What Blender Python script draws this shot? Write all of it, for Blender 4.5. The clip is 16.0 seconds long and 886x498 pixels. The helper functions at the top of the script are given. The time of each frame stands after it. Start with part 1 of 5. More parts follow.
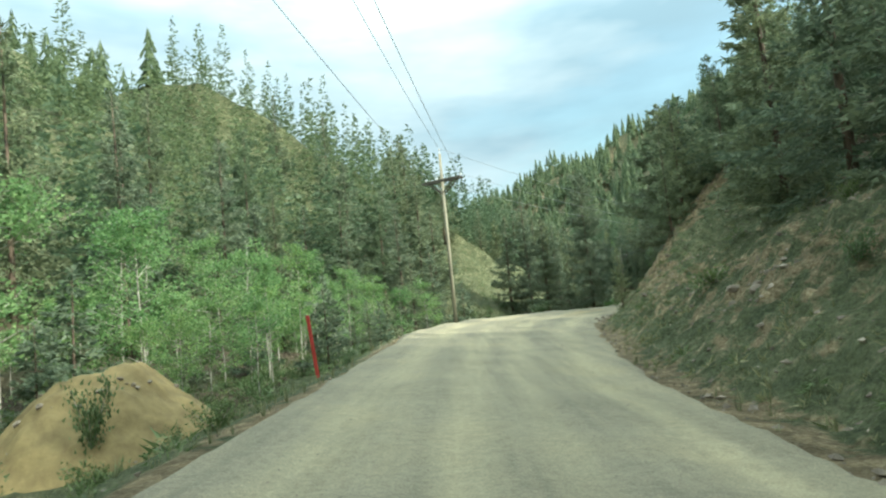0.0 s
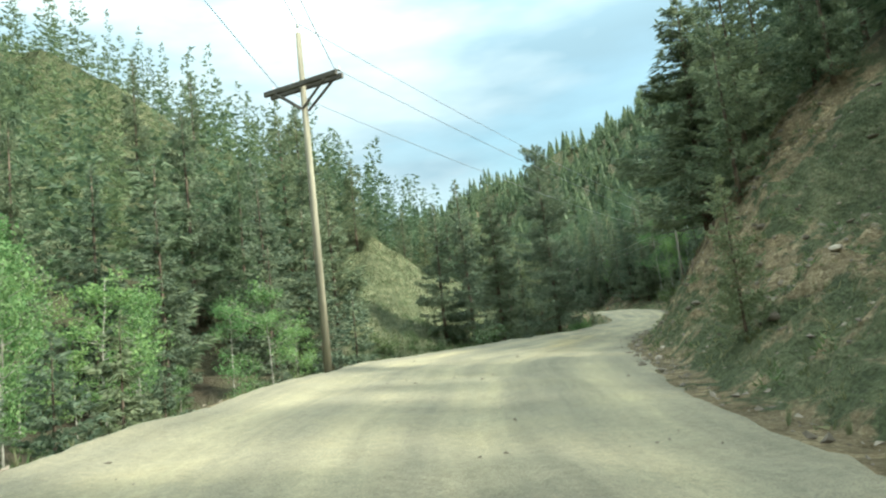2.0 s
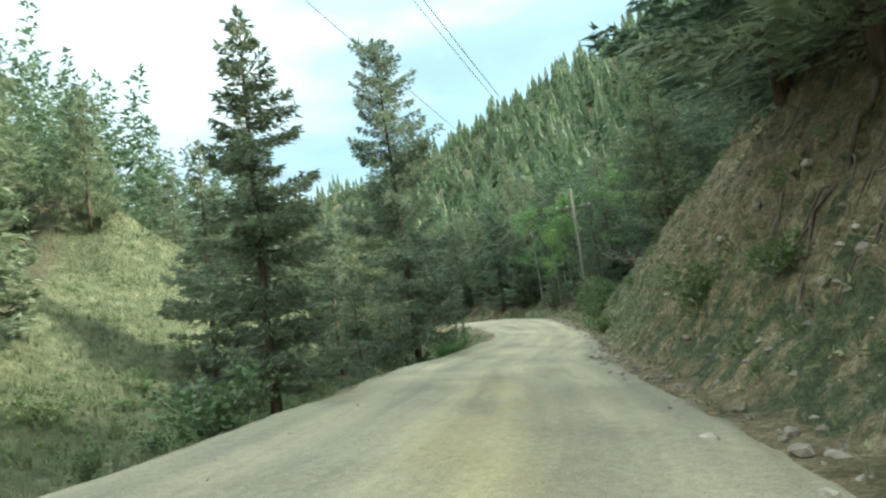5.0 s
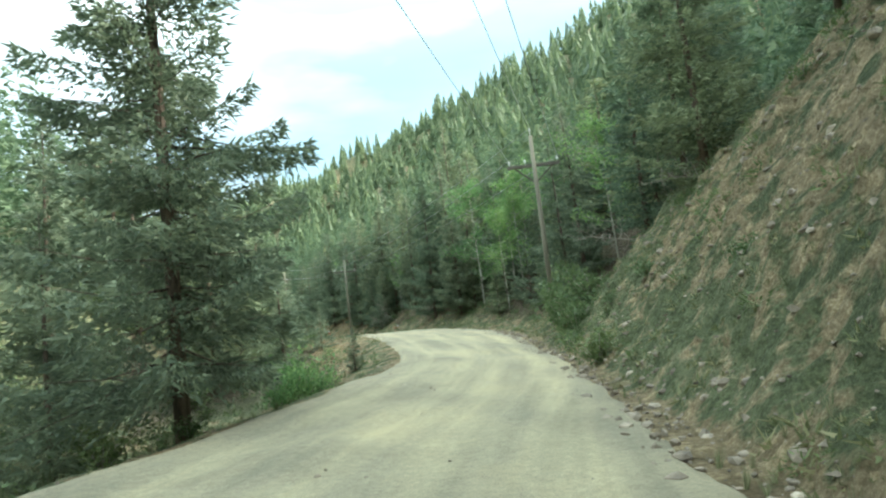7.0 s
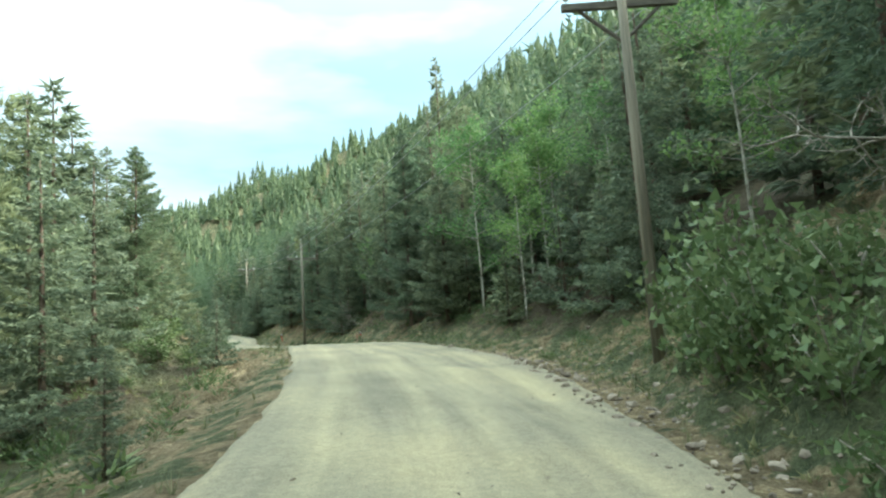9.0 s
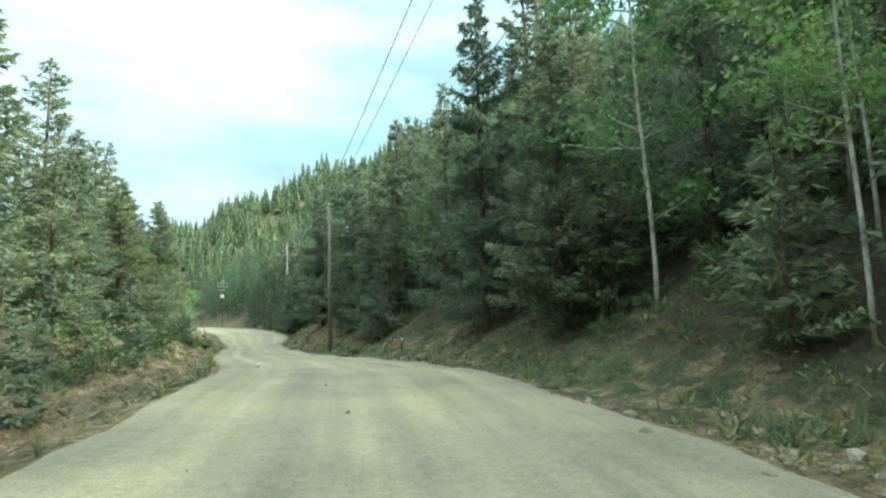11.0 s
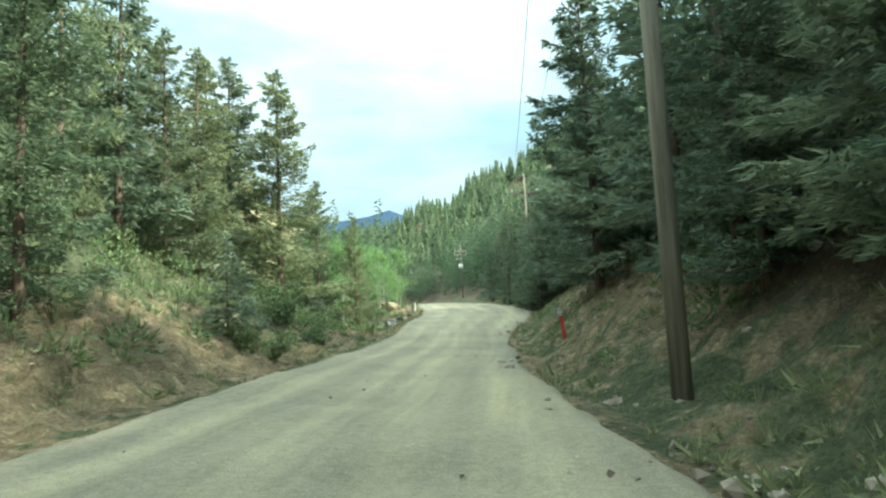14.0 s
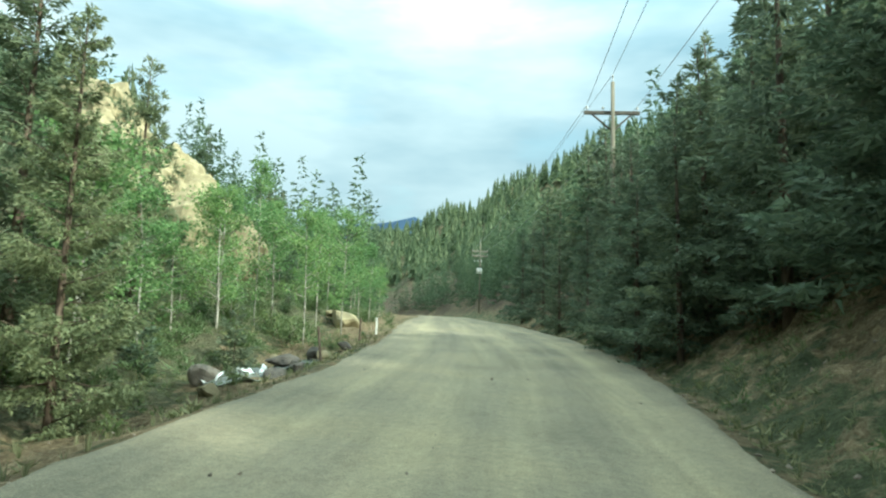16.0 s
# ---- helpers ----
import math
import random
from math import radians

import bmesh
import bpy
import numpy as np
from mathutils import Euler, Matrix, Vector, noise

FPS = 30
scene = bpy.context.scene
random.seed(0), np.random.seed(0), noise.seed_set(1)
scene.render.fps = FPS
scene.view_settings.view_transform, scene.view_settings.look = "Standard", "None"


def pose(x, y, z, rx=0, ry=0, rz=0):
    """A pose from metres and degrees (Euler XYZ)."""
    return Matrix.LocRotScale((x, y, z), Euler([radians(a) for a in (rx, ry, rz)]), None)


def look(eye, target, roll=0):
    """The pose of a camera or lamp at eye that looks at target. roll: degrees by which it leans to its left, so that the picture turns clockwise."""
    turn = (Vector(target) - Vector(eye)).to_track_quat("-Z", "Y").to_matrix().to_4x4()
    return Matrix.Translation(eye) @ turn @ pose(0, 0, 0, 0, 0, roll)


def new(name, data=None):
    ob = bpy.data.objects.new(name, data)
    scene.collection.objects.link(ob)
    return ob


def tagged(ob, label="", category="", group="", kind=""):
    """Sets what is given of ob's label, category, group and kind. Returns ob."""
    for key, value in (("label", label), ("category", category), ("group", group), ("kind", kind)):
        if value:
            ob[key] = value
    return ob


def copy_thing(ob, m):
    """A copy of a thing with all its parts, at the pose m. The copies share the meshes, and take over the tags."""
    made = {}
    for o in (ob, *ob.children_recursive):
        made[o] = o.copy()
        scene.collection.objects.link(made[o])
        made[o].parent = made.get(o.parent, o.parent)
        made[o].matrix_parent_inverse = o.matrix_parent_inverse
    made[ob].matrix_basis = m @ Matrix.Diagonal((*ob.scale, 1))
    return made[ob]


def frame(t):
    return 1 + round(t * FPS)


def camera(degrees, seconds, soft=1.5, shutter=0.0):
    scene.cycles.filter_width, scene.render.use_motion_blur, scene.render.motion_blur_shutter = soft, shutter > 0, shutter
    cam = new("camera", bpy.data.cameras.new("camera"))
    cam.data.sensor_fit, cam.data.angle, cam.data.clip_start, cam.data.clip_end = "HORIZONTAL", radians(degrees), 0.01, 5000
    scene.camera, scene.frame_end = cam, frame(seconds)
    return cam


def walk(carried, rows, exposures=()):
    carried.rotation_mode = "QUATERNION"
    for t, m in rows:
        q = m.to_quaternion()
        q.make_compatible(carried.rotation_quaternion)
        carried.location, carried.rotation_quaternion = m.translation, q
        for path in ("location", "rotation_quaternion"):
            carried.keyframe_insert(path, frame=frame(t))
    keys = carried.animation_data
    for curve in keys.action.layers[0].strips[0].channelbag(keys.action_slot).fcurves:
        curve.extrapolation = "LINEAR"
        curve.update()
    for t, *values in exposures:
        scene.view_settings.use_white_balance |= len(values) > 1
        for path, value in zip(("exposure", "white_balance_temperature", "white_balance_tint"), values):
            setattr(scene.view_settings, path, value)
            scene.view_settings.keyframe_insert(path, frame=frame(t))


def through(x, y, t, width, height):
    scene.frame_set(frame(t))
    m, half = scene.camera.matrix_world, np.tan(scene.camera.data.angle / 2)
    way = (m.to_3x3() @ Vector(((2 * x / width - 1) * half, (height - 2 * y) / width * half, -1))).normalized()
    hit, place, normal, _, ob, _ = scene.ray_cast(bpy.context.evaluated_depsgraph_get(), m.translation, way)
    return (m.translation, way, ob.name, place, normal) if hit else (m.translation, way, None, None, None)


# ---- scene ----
cam = camera(72.0, 16.0, soft=2.2)
# seconds, place of the eye, heading (left of +y), pitch up, lean to the left
PATH = [
    (0, 1.35, -3.06, 1.47, -1.11, 5.09, -5.59),
    (0.5, 1.74, 2.07, 1.36, -2.15, 5.50, -5.98),
    (1, 2.39, 7.26, 1.29, -4.06, 5.81, -6.87),
    (1.5, 3.12, 12.61, 1.31, -5.93, 6.26, -7.43),
    (2, 3.98, 17.39, 1.32, -7.50, 6.67, -6.54),
    (2.5, 5.09, 22.05, 1.25, -8.96, 6.78, -6.43),
    (3, 5.92, 25.91, 1.25, -10.86, 6.87, -7.24),
    (3.5, 6.84, 29.34, 1.24, -13.18, 6.74, -7.70),
    (4, 7.68, 32.07, 1.25, -15.47, 6.47, -7.92),
    (4.5, 8.81, 35.02, 1.21, -18.22, 6.56, -7.52),
    (5, 10.14, 37.90, 1.13, -21.45, 6.28, -7.95),
    (7.5, 20.23, 55.21, 0.85, -27.84, 6.50, -5.81),
    (8, 22.19, 58.50, 0.85, -28.56, 6.75, -4.73),
    (10.5, 30.92, 78.41, 1.04, -23.59, 6.93, -2.09),
    (11, 32.43, 81.92, 1.11, -21.42, 7.06, -1.79),
    (11.5, 33.91, 85.93, 1.26, -18.28, 6.71, -2.67),
    (12, 35.20, 90.65, 1.35, -13.41, 6.41, -3.24),
    (12.5, 36.04, 95.63, 1.38, -8.14, 6.11, -2.94),
    (13, 36.47, 100.97, 1.25, -3.45, 5.62, -2.77),
    (13.5, 37.20, 107.09, 1.04, -0.21, 5.53, -2.70),
    (14, 37.35, 113.56, 0.90, 2.08, 5.65, -2.94),
    (14.5, 37.34, 120.59, 0.89, 4.16, 5.62, -2.58),
    (15, 37.21, 128.26, 0.91, 4.64, 5.53, -3.60),
    (15.5, 37.40, 135.77, 0.97, 4.68, 6.33, -3.48),
    (16, 37.63, 142.88, 1.61, 4.28, 6.67, 1.79),
]


def eye_pose(x, y, z, yaw, pitch, roll):
    return Matrix.Translation((x, y, z)) @ pose(0, 0, 0, 0, 0, yaw) @ pose(0, 0, 0, 90 + pitch) @ pose(0, 0, 0, 0, 0, roll)


walk(cam, [(t, eye_pose(*row)) for t, *row in PATH], exposures=[(0, 0.83, 6050, -3), (5, 1.17, 6000, 0), (7.5, 1.5, 6000, -1), (8.2, 1.45, 6000, -1), (10.5, 1.15, 5950, -5), (14.5, 1.12, 5850, -8), (16, 0.74, 5800, -10)])

# ---- world and sun ----
SUN_TO = Vector((0.80, -0.40, 0.65)).normalized()
world = bpy.data.worlds.new("sky")
scene.world = world
world.use_nodes = True
wn, wl = world.node_tree.nodes, world.node_tree.links
wn.clear()
w_out = wn.new("ShaderNodeOutputWorld")
w_bg = wn.new("ShaderNodeBackground")
w_sky = wn.new("ShaderNodeTexSky")
w_sky.sky_type = "NISHITA"
w_sky.sun_disc = False
w_sky.sun_elevation = math.asin(SUN_TO.z)
w_sky.sun_rotation = math.atan2(SUN_TO.x, SUN_TO.y)
w_sky.air_density, w_sky.dust_density = 1.0, 1.5
w_co = wn.new("ShaderNodeTexCoord")
w_map = wn.new("ShaderNodeMapping")
w_map.inputs["Scale"].default_value = (1.0, 1.0, 3.2)
w_map.inputs["Location"].default_value = (0.35, 0.1, 0.0)
w_noise = wn.new("ShaderNodeTexNoise")
w_noise.inputs["Scale"].default_value = 2.1
w_noise.inputs["Detail"].default_value = 6.0
w_noise.inputs["Roughness"].default_value = 0.52
w_ramp = wn.new("ShaderNodeValToRGB")
w_ramp.color_ramp.elements[0].position = 0.33
w_ramp.color_ramp.elements[1].position = 0.52
w_noise2 = wn.new("ShaderNodeTexNoise")
w_noise2.inputs["Scale"].default_value = 1.7
w_noise2.inputs["Detail"].default_value = 5.0
w_shade = wn.new("ShaderNodeValToRGB")
w_shade.color_ramp.elements[0].position = 0.36
w_shade.color_ramp.elements[0].color = (2.5, 3.35, 3.8, 1)
w_shade.color_ramp.elements[1].position = 0.55
w_shade.color_ramp.elements[1].color = (5.2, 5.55, 5.55, 1)
w_tint = wn.new("ShaderNodeMix")
w_tint.data_type, w_tint.blend_type = "RGBA", "MULTIPLY"
w_tint.inputs[0].default_value = 1.0
w_tint.inputs[7].default_value = (1.9, 1.75, 1.3, 1)
w_mix = wn.new("ShaderNodeMix")
w_mix.data_type = "RGBA"
wl.new(w_co.outputs["Generated"], w_map.inputs["Vector"])
wl.new(w_map.outputs["Vector"], w_noise.inputs["Vector"])
wl.new(w_map.outputs["Vector"], w_noise2.inputs["Vector"])
wl.new(w_noise.outputs["Fac"], w_ramp.inputs["Fac"])
wl.new(w_noise2.outputs["Fac"], w_shade.inputs["Fac"])
wl.new(w_ramp.outputs["Color"], w_mix.inputs[0])
wl.new(w_sky.outputs["Color"], w_tint.inputs[6])
wl.new(w_tint.outputs[2], w_mix.inputs[6])
wl.new(w_shade.outputs["Color"], w_mix.inputs[7])
w_sep = wn.new("ShaderNodeSeparateXYZ")
w_low = wn.new("ShaderNodeValToRGB")
w_low.color_ramp.elements[0].position, w_low.color_ramp.elements[0].color = 0.05, (0.38, 0.45, 0.51, 1)
w_low.color_ramp.elements[1].position, w_low.color_ramp.elements[1].color = 0.9, (2.5, 2.45, 2.4, 1)
w_mid = w_low.color_ramp.elements.new(0.40)
w_mid.color = (0.80, 0.82, 0.84, 1)
w_dim = wn.new("ShaderNodeMix")
w_dim.data_type, w_dim.blend_type = "RGBA", "MULTIPLY"
w_dim.inputs[0].default_value = 1.0
wl.new(w_co.outputs["Generated"], w_sep.inputs["Vector"])
wl.new(w_sep.outputs["Z"], w_low.inputs["Fac"])
wl.new(w_mix.outputs[2], w_dim.inputs[6])
wl.new(w_low.outputs["Color"], w_dim.inputs[7])
wl.new(w_dim.outputs[2], w_bg.inputs["Color"])
w_bg.inputs["Strength"].default_value = 0.15
wl.new(w_bg.outputs["Background"], w_out.inputs["Surface"])
sun_data = bpy.data.lights.new("sun", "SUN")
sun_data.energy, sun_data.angle, sun_data.color = 5.0, radians(3.0), (1.0, 0.93, 0.80)
sun = new("sun", sun_data)
sun.matrix_world = look(SUN_TO * 200, (0, 0, 0))

# ---- materials ----
def mat(name, build, rough=0.9, spec=0.3):
    m = bpy.data.materials.new(name)
    m.use_nodes = True
    n, l = m.node_tree.nodes, m.node_tree.links
    b = n["Principled BSDF"]
    b.inputs["Roughness"].default_value = rough
    b.inputs["Specular IOR Level"].default_value = spec
    build(n, l, b)
    return m


def ramp(n, l, fac, stops):
    r = n.new("ShaderNodeValToRGB")
    e = r.color_ramp.elements
    e[0].position, e[0].color = stops[0][0], (*stops[0][1], 1)
    e[1].position, e[1].color = stops[-1][0], (*stops[-1][1], 1)
    for pos, col in stops[1:-1]:
        k = e.new(pos)
        k.color = (*col, 1)
    l.new(fac, r.inputs["Fac"])
    return r.outputs["Color"]


def noise_of(n, l, scale, detail=4.0, rough=0.55, coord="Object", stretch=None):
    tc = n.new("ShaderNodeTexCoord")
    t = n.new("ShaderNodeTexNoise")
    t.inputs["Scale"].default_value, t.inputs["Detail"].default_value, t.inputs["Roughness"].default_value = scale, detail, rough
    if stretch:
        mp = n.new("ShaderNodeMapping")
        mp.inputs["Scale"].default_value = stretch
        l.new(tc.outputs[coord], mp.inputs["Vector"])
        l.new(mp.outputs["Vector"], t.inputs["Vector"])
    else:
        l.new(tc.outputs[coord], t.inputs["Vector"])
    return t.outputs["Fac"]


def mixed(n, l, fac, a, b, mode="MIX"):
    x = n.new("ShaderNodeMix")
    x.data_type, x.blend_type = "RGBA", mode
    for slot, v in ((0, fac), (6, a), (7, b)):
        if isinstance(v, (int, float)):
            x.inputs[slot].default_value = v
        elif isinstance(v, tuple):
            x.inputs[slot].default_value = (*v, 1)
        else:
            l.new(v, x.inputs[slot])
    return x.outputs[2]


def bump(n, l, b, fac, strength, dist):
    k = n.new("ShaderNodeBump")
    k.inputs["Strength"].default_value, k.inputs["Distance"].default_value = strength, dist
    l.new(fac, k.inputs["Height"])
    l.new(k.outputs["Normal"], b.inputs["Normal"])


def build_ground(n, l, b):
    soil_mask = n.new("ShaderNodeAttribute")
    soil_mask.attribute_name = "soil"
    fine, mid, big = noise_of(n, l, 17.0, 8.0, 0.7), noise_of(n, l, 1.5, 7.0, 0.65), noise_of(n, l, 0.16, 4.0)
    litter_mask = n.new("ShaderNodeAttribute")
    litter_mask.attribute_name = "litter"
    soil = ramp(n, l, fine, [(0.28, (0.13, 0.105, 0.070)), (0.5, (0.25, 0.210, 0.145)), (0.72, (0.40, 0.36, 0.275))])
    rust = ramp(n, l, mid, [(0.38, (0.66, 0.59, 0.45)), (0.62, (1.08, 1.0, 0.84))])
    soil = mixed(n, l, 0.8, soil, rust, "MULTIPLY")
    tc = n.new("ShaderNodeTexCoord")
    cells = n.new("ShaderNodeTexVoronoi")
    cells.inputs["Scale"].default_value = 5.5
    l.new(tc.outputs["Object"], cells.inputs["Vector"])
    tone = n.new("ShaderNodeSeparateColor")
    l.new(cells.outputs["Color"], tone.inputs["Color"])
    soil = mixed(n, l, 0.75, soil, ramp(n, l, tone.outputs["Red"], [(0.1, (0.72, 0.70, 0.66)), (0.7, (1.0, 0.99, 0.96)), (0.95, (1.45, 1.44, 1.4))]), "MULTIPLY")
    grass = ramp(n, l, mid, [(0.3, (0.060, 0.076, 0.040)), (0.5, (0.115, 0.132, 0.072)), (0.7, (0.215, 0.215, 0.135))])
    grass = mixed(n, l, 0.85, grass, ramp(n, l, fine, [(0.32, (0.4, 0.4, 0.38)), (0.66, (1.45, 1.42, 1.3))]), "MULTIPLY")
    add = n.new("ShaderNodeMath")
    add.operation = "ADD"
    l.new(soil_mask.outputs["Fac"], add.inputs[0])
    sub = n.new("ShaderNodeMath")
    sub.operation = "MULTIPLY_ADD"
    l.new(mid, sub.inputs[0])
    sub.inputs[1].default_value, sub.inputs[2].default_value = 2.6, -1.4
    l.new(sub.outputs[0], add.inputs[1])
    edge = ramp(n, l, add.outputs[0], [(0.38, (0, 0, 0)), (0.62, (1, 1, 1))])
    col = mixed(n, l, edge, grass, soil)
    # brown forest litter, a little darker in colour for the canopy's shade
    litter = ramp(n, l, fine, [(0.3, (0.050, 0.038, 0.027)), (0.55, (0.088, 0.070, 0.048)), (0.75, (0.16, 0.132, 0.09))])
    col = mixed(n, l, litter_mask.outputs["Fac"], col, litter)
    l.new(mixed(n, l, 0.35, col, ramp(n, l, big, [(0.35, (0.6, 0.62, 0.6)), (0.65, (1.25, 1.2, 1.15))]), "MULTIPLY"), b.inputs["Base Color"])
    rise = n.new("ShaderNodeMath")
    rise.operation = "MULTIPLY_ADD"
    l.new(fine, rise.inputs[0])
    rise.inputs[1].default_value = 0.35
    pits = n.new("ShaderNodeMath")
    pits.operation = "MULTIPLY_ADD"
    l.new(cells.outputs["Distance"], pits.inputs[0])
    pits.inputs[1].default_value = -0.35
    l.new(mid, pits.inputs[2])
    l.new(pits.outputs[0], rise.inputs[2])
    bump(n, l, b, rise.outputs[0], 1.0, 0.35)


def build_road(n, l, b):
    wide = n.new("ShaderNodeAttribute")
    wide.attribute_name = "track"
    fine, grit = noise_of(n, l, 9.0, 7.0, 0.75), noise_of(n, l, 55.0, 4.0, 0.65)
    big = noise_of(n, l, 0.35, 5.0, 0.6)
    col = ramp(n, l, big, [(0.3, (0.205, 0.183, 0.130)), (0.5, (0.258, 0.230, 0.162)), (0.68, (0.30, 0.260, 0.172))])
    run = n.new("ShaderNodeAttribute")
    run.attribute_name = "along"
    st = n.new("ShaderNodeTexNoise")
    st.inputs["Scale"].default_value, st.inputs["Detail"].default_value, st.inputs["Roughness"].default_value = 1.0, 5.0, 0.6
    l.new(run.outputs["Vector"], st.inputs["Vector"])
    col = mixed(n, l, 0.55, col, ramp(n, l, st.outputs["Fac"], [(0.34, (0.72, 0.73, 0.74)), (0.5, (1.0, 1.0, 1.0)), (0.66, (1.25, 1.22, 1.15))]), "MULTIPLY")
    col = mixed(n, l, 0.5, col, ramp(n, l, fine, [(0.34, (0.68, 0.68, 0.68)), (0.64, (1.25, 1.25, 1.22))]), "MULTIPLY")
    col = mixed(n, l, 0.6, col, ramp(n, l, grit, [(0.3, (0.45, 0.45, 0.47)), (0.62, (1.3, 1.3, 1.27))]), "MULTIPLY")
    col = mixed(n, l, wide.outputs["Fac"], col, mixed(n, l, 0.9, col, (1.32, 1.3, 1.22), "MULTIPLY"))
    ochre = n.new("ShaderNodeAttribute")
    ochre.attribute_name = "ochre"
    l.new(mixed(n, l, ochre.outputs["Fac"], col, mixed(n, l, 0.55, col, (1.14, 0.98, 0.64), "MULTIPLY")), b.inputs["Base Color"])
    mx = n.new("ShaderNodeMath")
    mx.operation = "ADD"
    l.new(grit, mx.inputs[0])
    l.new(fine, mx.inputs[1])
    bump(n, l, b, mx.outputs[0], 0.8, 0.03)


def leafy(name, dark, mid, light, through=0.35, rough=0.55):
    def build(n, l, b):
        info = n.new("ShaderNodeObjectInfo")
        geo = n.new("ShaderNodeNewGeometry")
        f = noise_of(n, l, 1.3, 3.0)
        a = n.new("ShaderNodeMath")
        a.operation = "MULTIPLY_ADD"
        l.new(geo.outputs["Random Per Island"], a.inputs[0])
        a.inputs[1].default_value = 0.42
        h = n.new("ShaderNodeMath")
        h.operation = "MULTIPLY"
        l.new(f, h.inputs[0])
        h.inputs[1].default_value = 0.75
        l.new(h.outputs[0], a.inputs[2])
        col = ramp(n, l, a.outputs[0], [(0.15, dark), (0.5, mid), (0.85, light)])
        tint = ramp(n, l, info.outputs["Random"], [(0.0, (0.72, 0.82, 0.78)), (0.5, (1.0, 1.0, 1.0)), (1.0, (1.13, 1.08, 0.92))])
        col = mixed(n, l, 0.9, col, tint, "MULTIPLY")
        l.new(col, b.inputs["Base Color"])
        tr = n.new("ShaderNodeBsdfTranslucent")
        l.new(col, tr.inputs["Color"])
        mx = n.new("ShaderNodeMixShader")
        mx.inputs[0].default_value = through
        out = n["Material Output"]
        l.new(b.outputs[0], mx.inputs[1])
        l.new(tr.outputs[0], mx.inputs[2])
        l.new(mx.outputs[0], out.inputs["Surface"])

    return mat(name, build, rough, 0.25)


def barky(name, a, c, scale, stretch, rough=0.9):
    def build(n, l, b):
        f = noise_of(n, l, scale, 5.0, 0.65, stretch=stretch)
        l.new(ramp(n, l, f, [(0.33, a), (0.6, c)]), b.inputs["Base Color"])
        bump(n, l, b, f, 0.6, 0.03)

    return mat(name, build, rough)


def stony(name, a, c, scale=3.0):
    def build(n, l, b):
        info = n.new("ShaderNodeObjectInfo")
        geo = n.new("ShaderNodeNewGeometry")
        s = n.new("ShaderNodeMath")
        s.operation = "ADD"
        l.new(info.outputs["Random"], s.inputs[0])
        l.new(geo.outputs["Random Per Island"], s.inputs[1])
        h = n.new("ShaderNodeMath")
        h.operation = "FRACT"
        l.new(s.outputs[0], h.inputs[0])
        f = noise_of(n, l, scale, 6.0, 0.65)
        col = ramp(n, l, f, [(0.3, a), (0.65, c)])
        l.new(mixed(n, l, 0.9, col, ramp(n, l, h.outputs[0], [(0.0, (0.6, 0.57, 0.54)), (0.6, (0.95, 0.92, 0.87)), (0.9, (1.1, 1.07, 1.03)), (1.0, (1.6, 1.57, 1.5))]), "MULTIPLY"), b.inputs["Base Color"])
        bump(n, l, b, f, 0.7, 0.05)

    return mat(name, build, 0.9)


def plain(name, col, rough=0.6, metal=0.0, vary=0.25, scale=8.0):
    def build(n, l, b):
        f = noise_of(n, l, scale, 4.0)
        l.new(ramp(n, l, f, [(0.3, tuple(v * (1 - vary) for v in col)), (0.7, tuple(min(1, v * (1 + vary)) for v in col))]), b.inputs["Base Color"])
        b.inputs["Metallic"].default_value = metal

    return mat(name, build, rough)


GROUND = mat("earth_and_grass", build_ground, 0.95, 0.15)
ROAD = mat("gravel_road", build_road, 0.95, 0.2)
NEEDLES = leafy("spruce_needles", (0.062, 0.084, 0.058), (0.138, 0.174, 0.114), (0.25, 0.29, 0.186), 0.45)
PINE_NEEDLES = leafy("pine_needles", (0.070, 0.093, 0.057), (0.160, 0.196, 0.116), (0.285, 0.32, 0.19), 0.45)
ASPEN_LEAVES = leafy("aspen_leaves", (0.075, 0.14, 0.052), (0.15, 0.255, 0.095), (0.27, 0.39, 0.155), 0.48)
BUSH_LEAVES = leafy("bush_leaves", (0.055, 0.085, 0.035), (0.105, 0.15, 0.06), (0.19, 0.235, 0.105), 0.3)
DRY_GRASS = leafy("grass_blades", (0.075, 0.095, 0.045), (0.145, 0.165, 0.082), (0.29, 0.28, 0.17), 0.3, 0.7)
FAR_WOODS = leafy("far_conifers", (0.052, 0.082, 0.048), (0.105, 0.150, 0.086), (0.190, 0.240, 0.132), 0.5)
BARK = barky("conifer_bark", (0.045, 0.034, 0.026), (0.155, 0.115, 0.085), 9.0, (1, 1, 0.25))
PINE_BARK = barky("pine_bark", (0.055, 0.040, 0.030), (0.165, 0.122, 0.088), 8.0, (1, 1, 0.3))
ASPEN_BARK = barky("aspen_bark", (0.13, 0.115, 0.092), (0.43, 0.41, 0.345), 5.0, (1, 1, 0.9))
DEAD_WOOD = barky("weathered_wood", (0.16, 0.14, 0.115), (0.36, 0.32, 0.27), 10.0, (1, 1, 0.2))
# one pole wood twice: sun on the first pole, shade on the others, as tone
POLE_WOOD = barky("sunlit_pole", (0.17, 0.155, 0.115), (0.36, 0.33, 0.245), 7.0, (1, 1, 0.06))
SHADED_POLE = barky("shaded_pole", (0.10, 0.09, 0.068), (0.235, 0.212, 0.16), 7.0, (1, 1, 0.06))
ARM_WOOD = barky("crossarm_wood", (0.06, 0.053, 0.045), (0.15, 0.135, 0.11), 9.0, (0.2, 1, 1))
STONE = stony("field_stone", (0.12, 0.10, 0.078), (0.33, 0.285, 0.225))
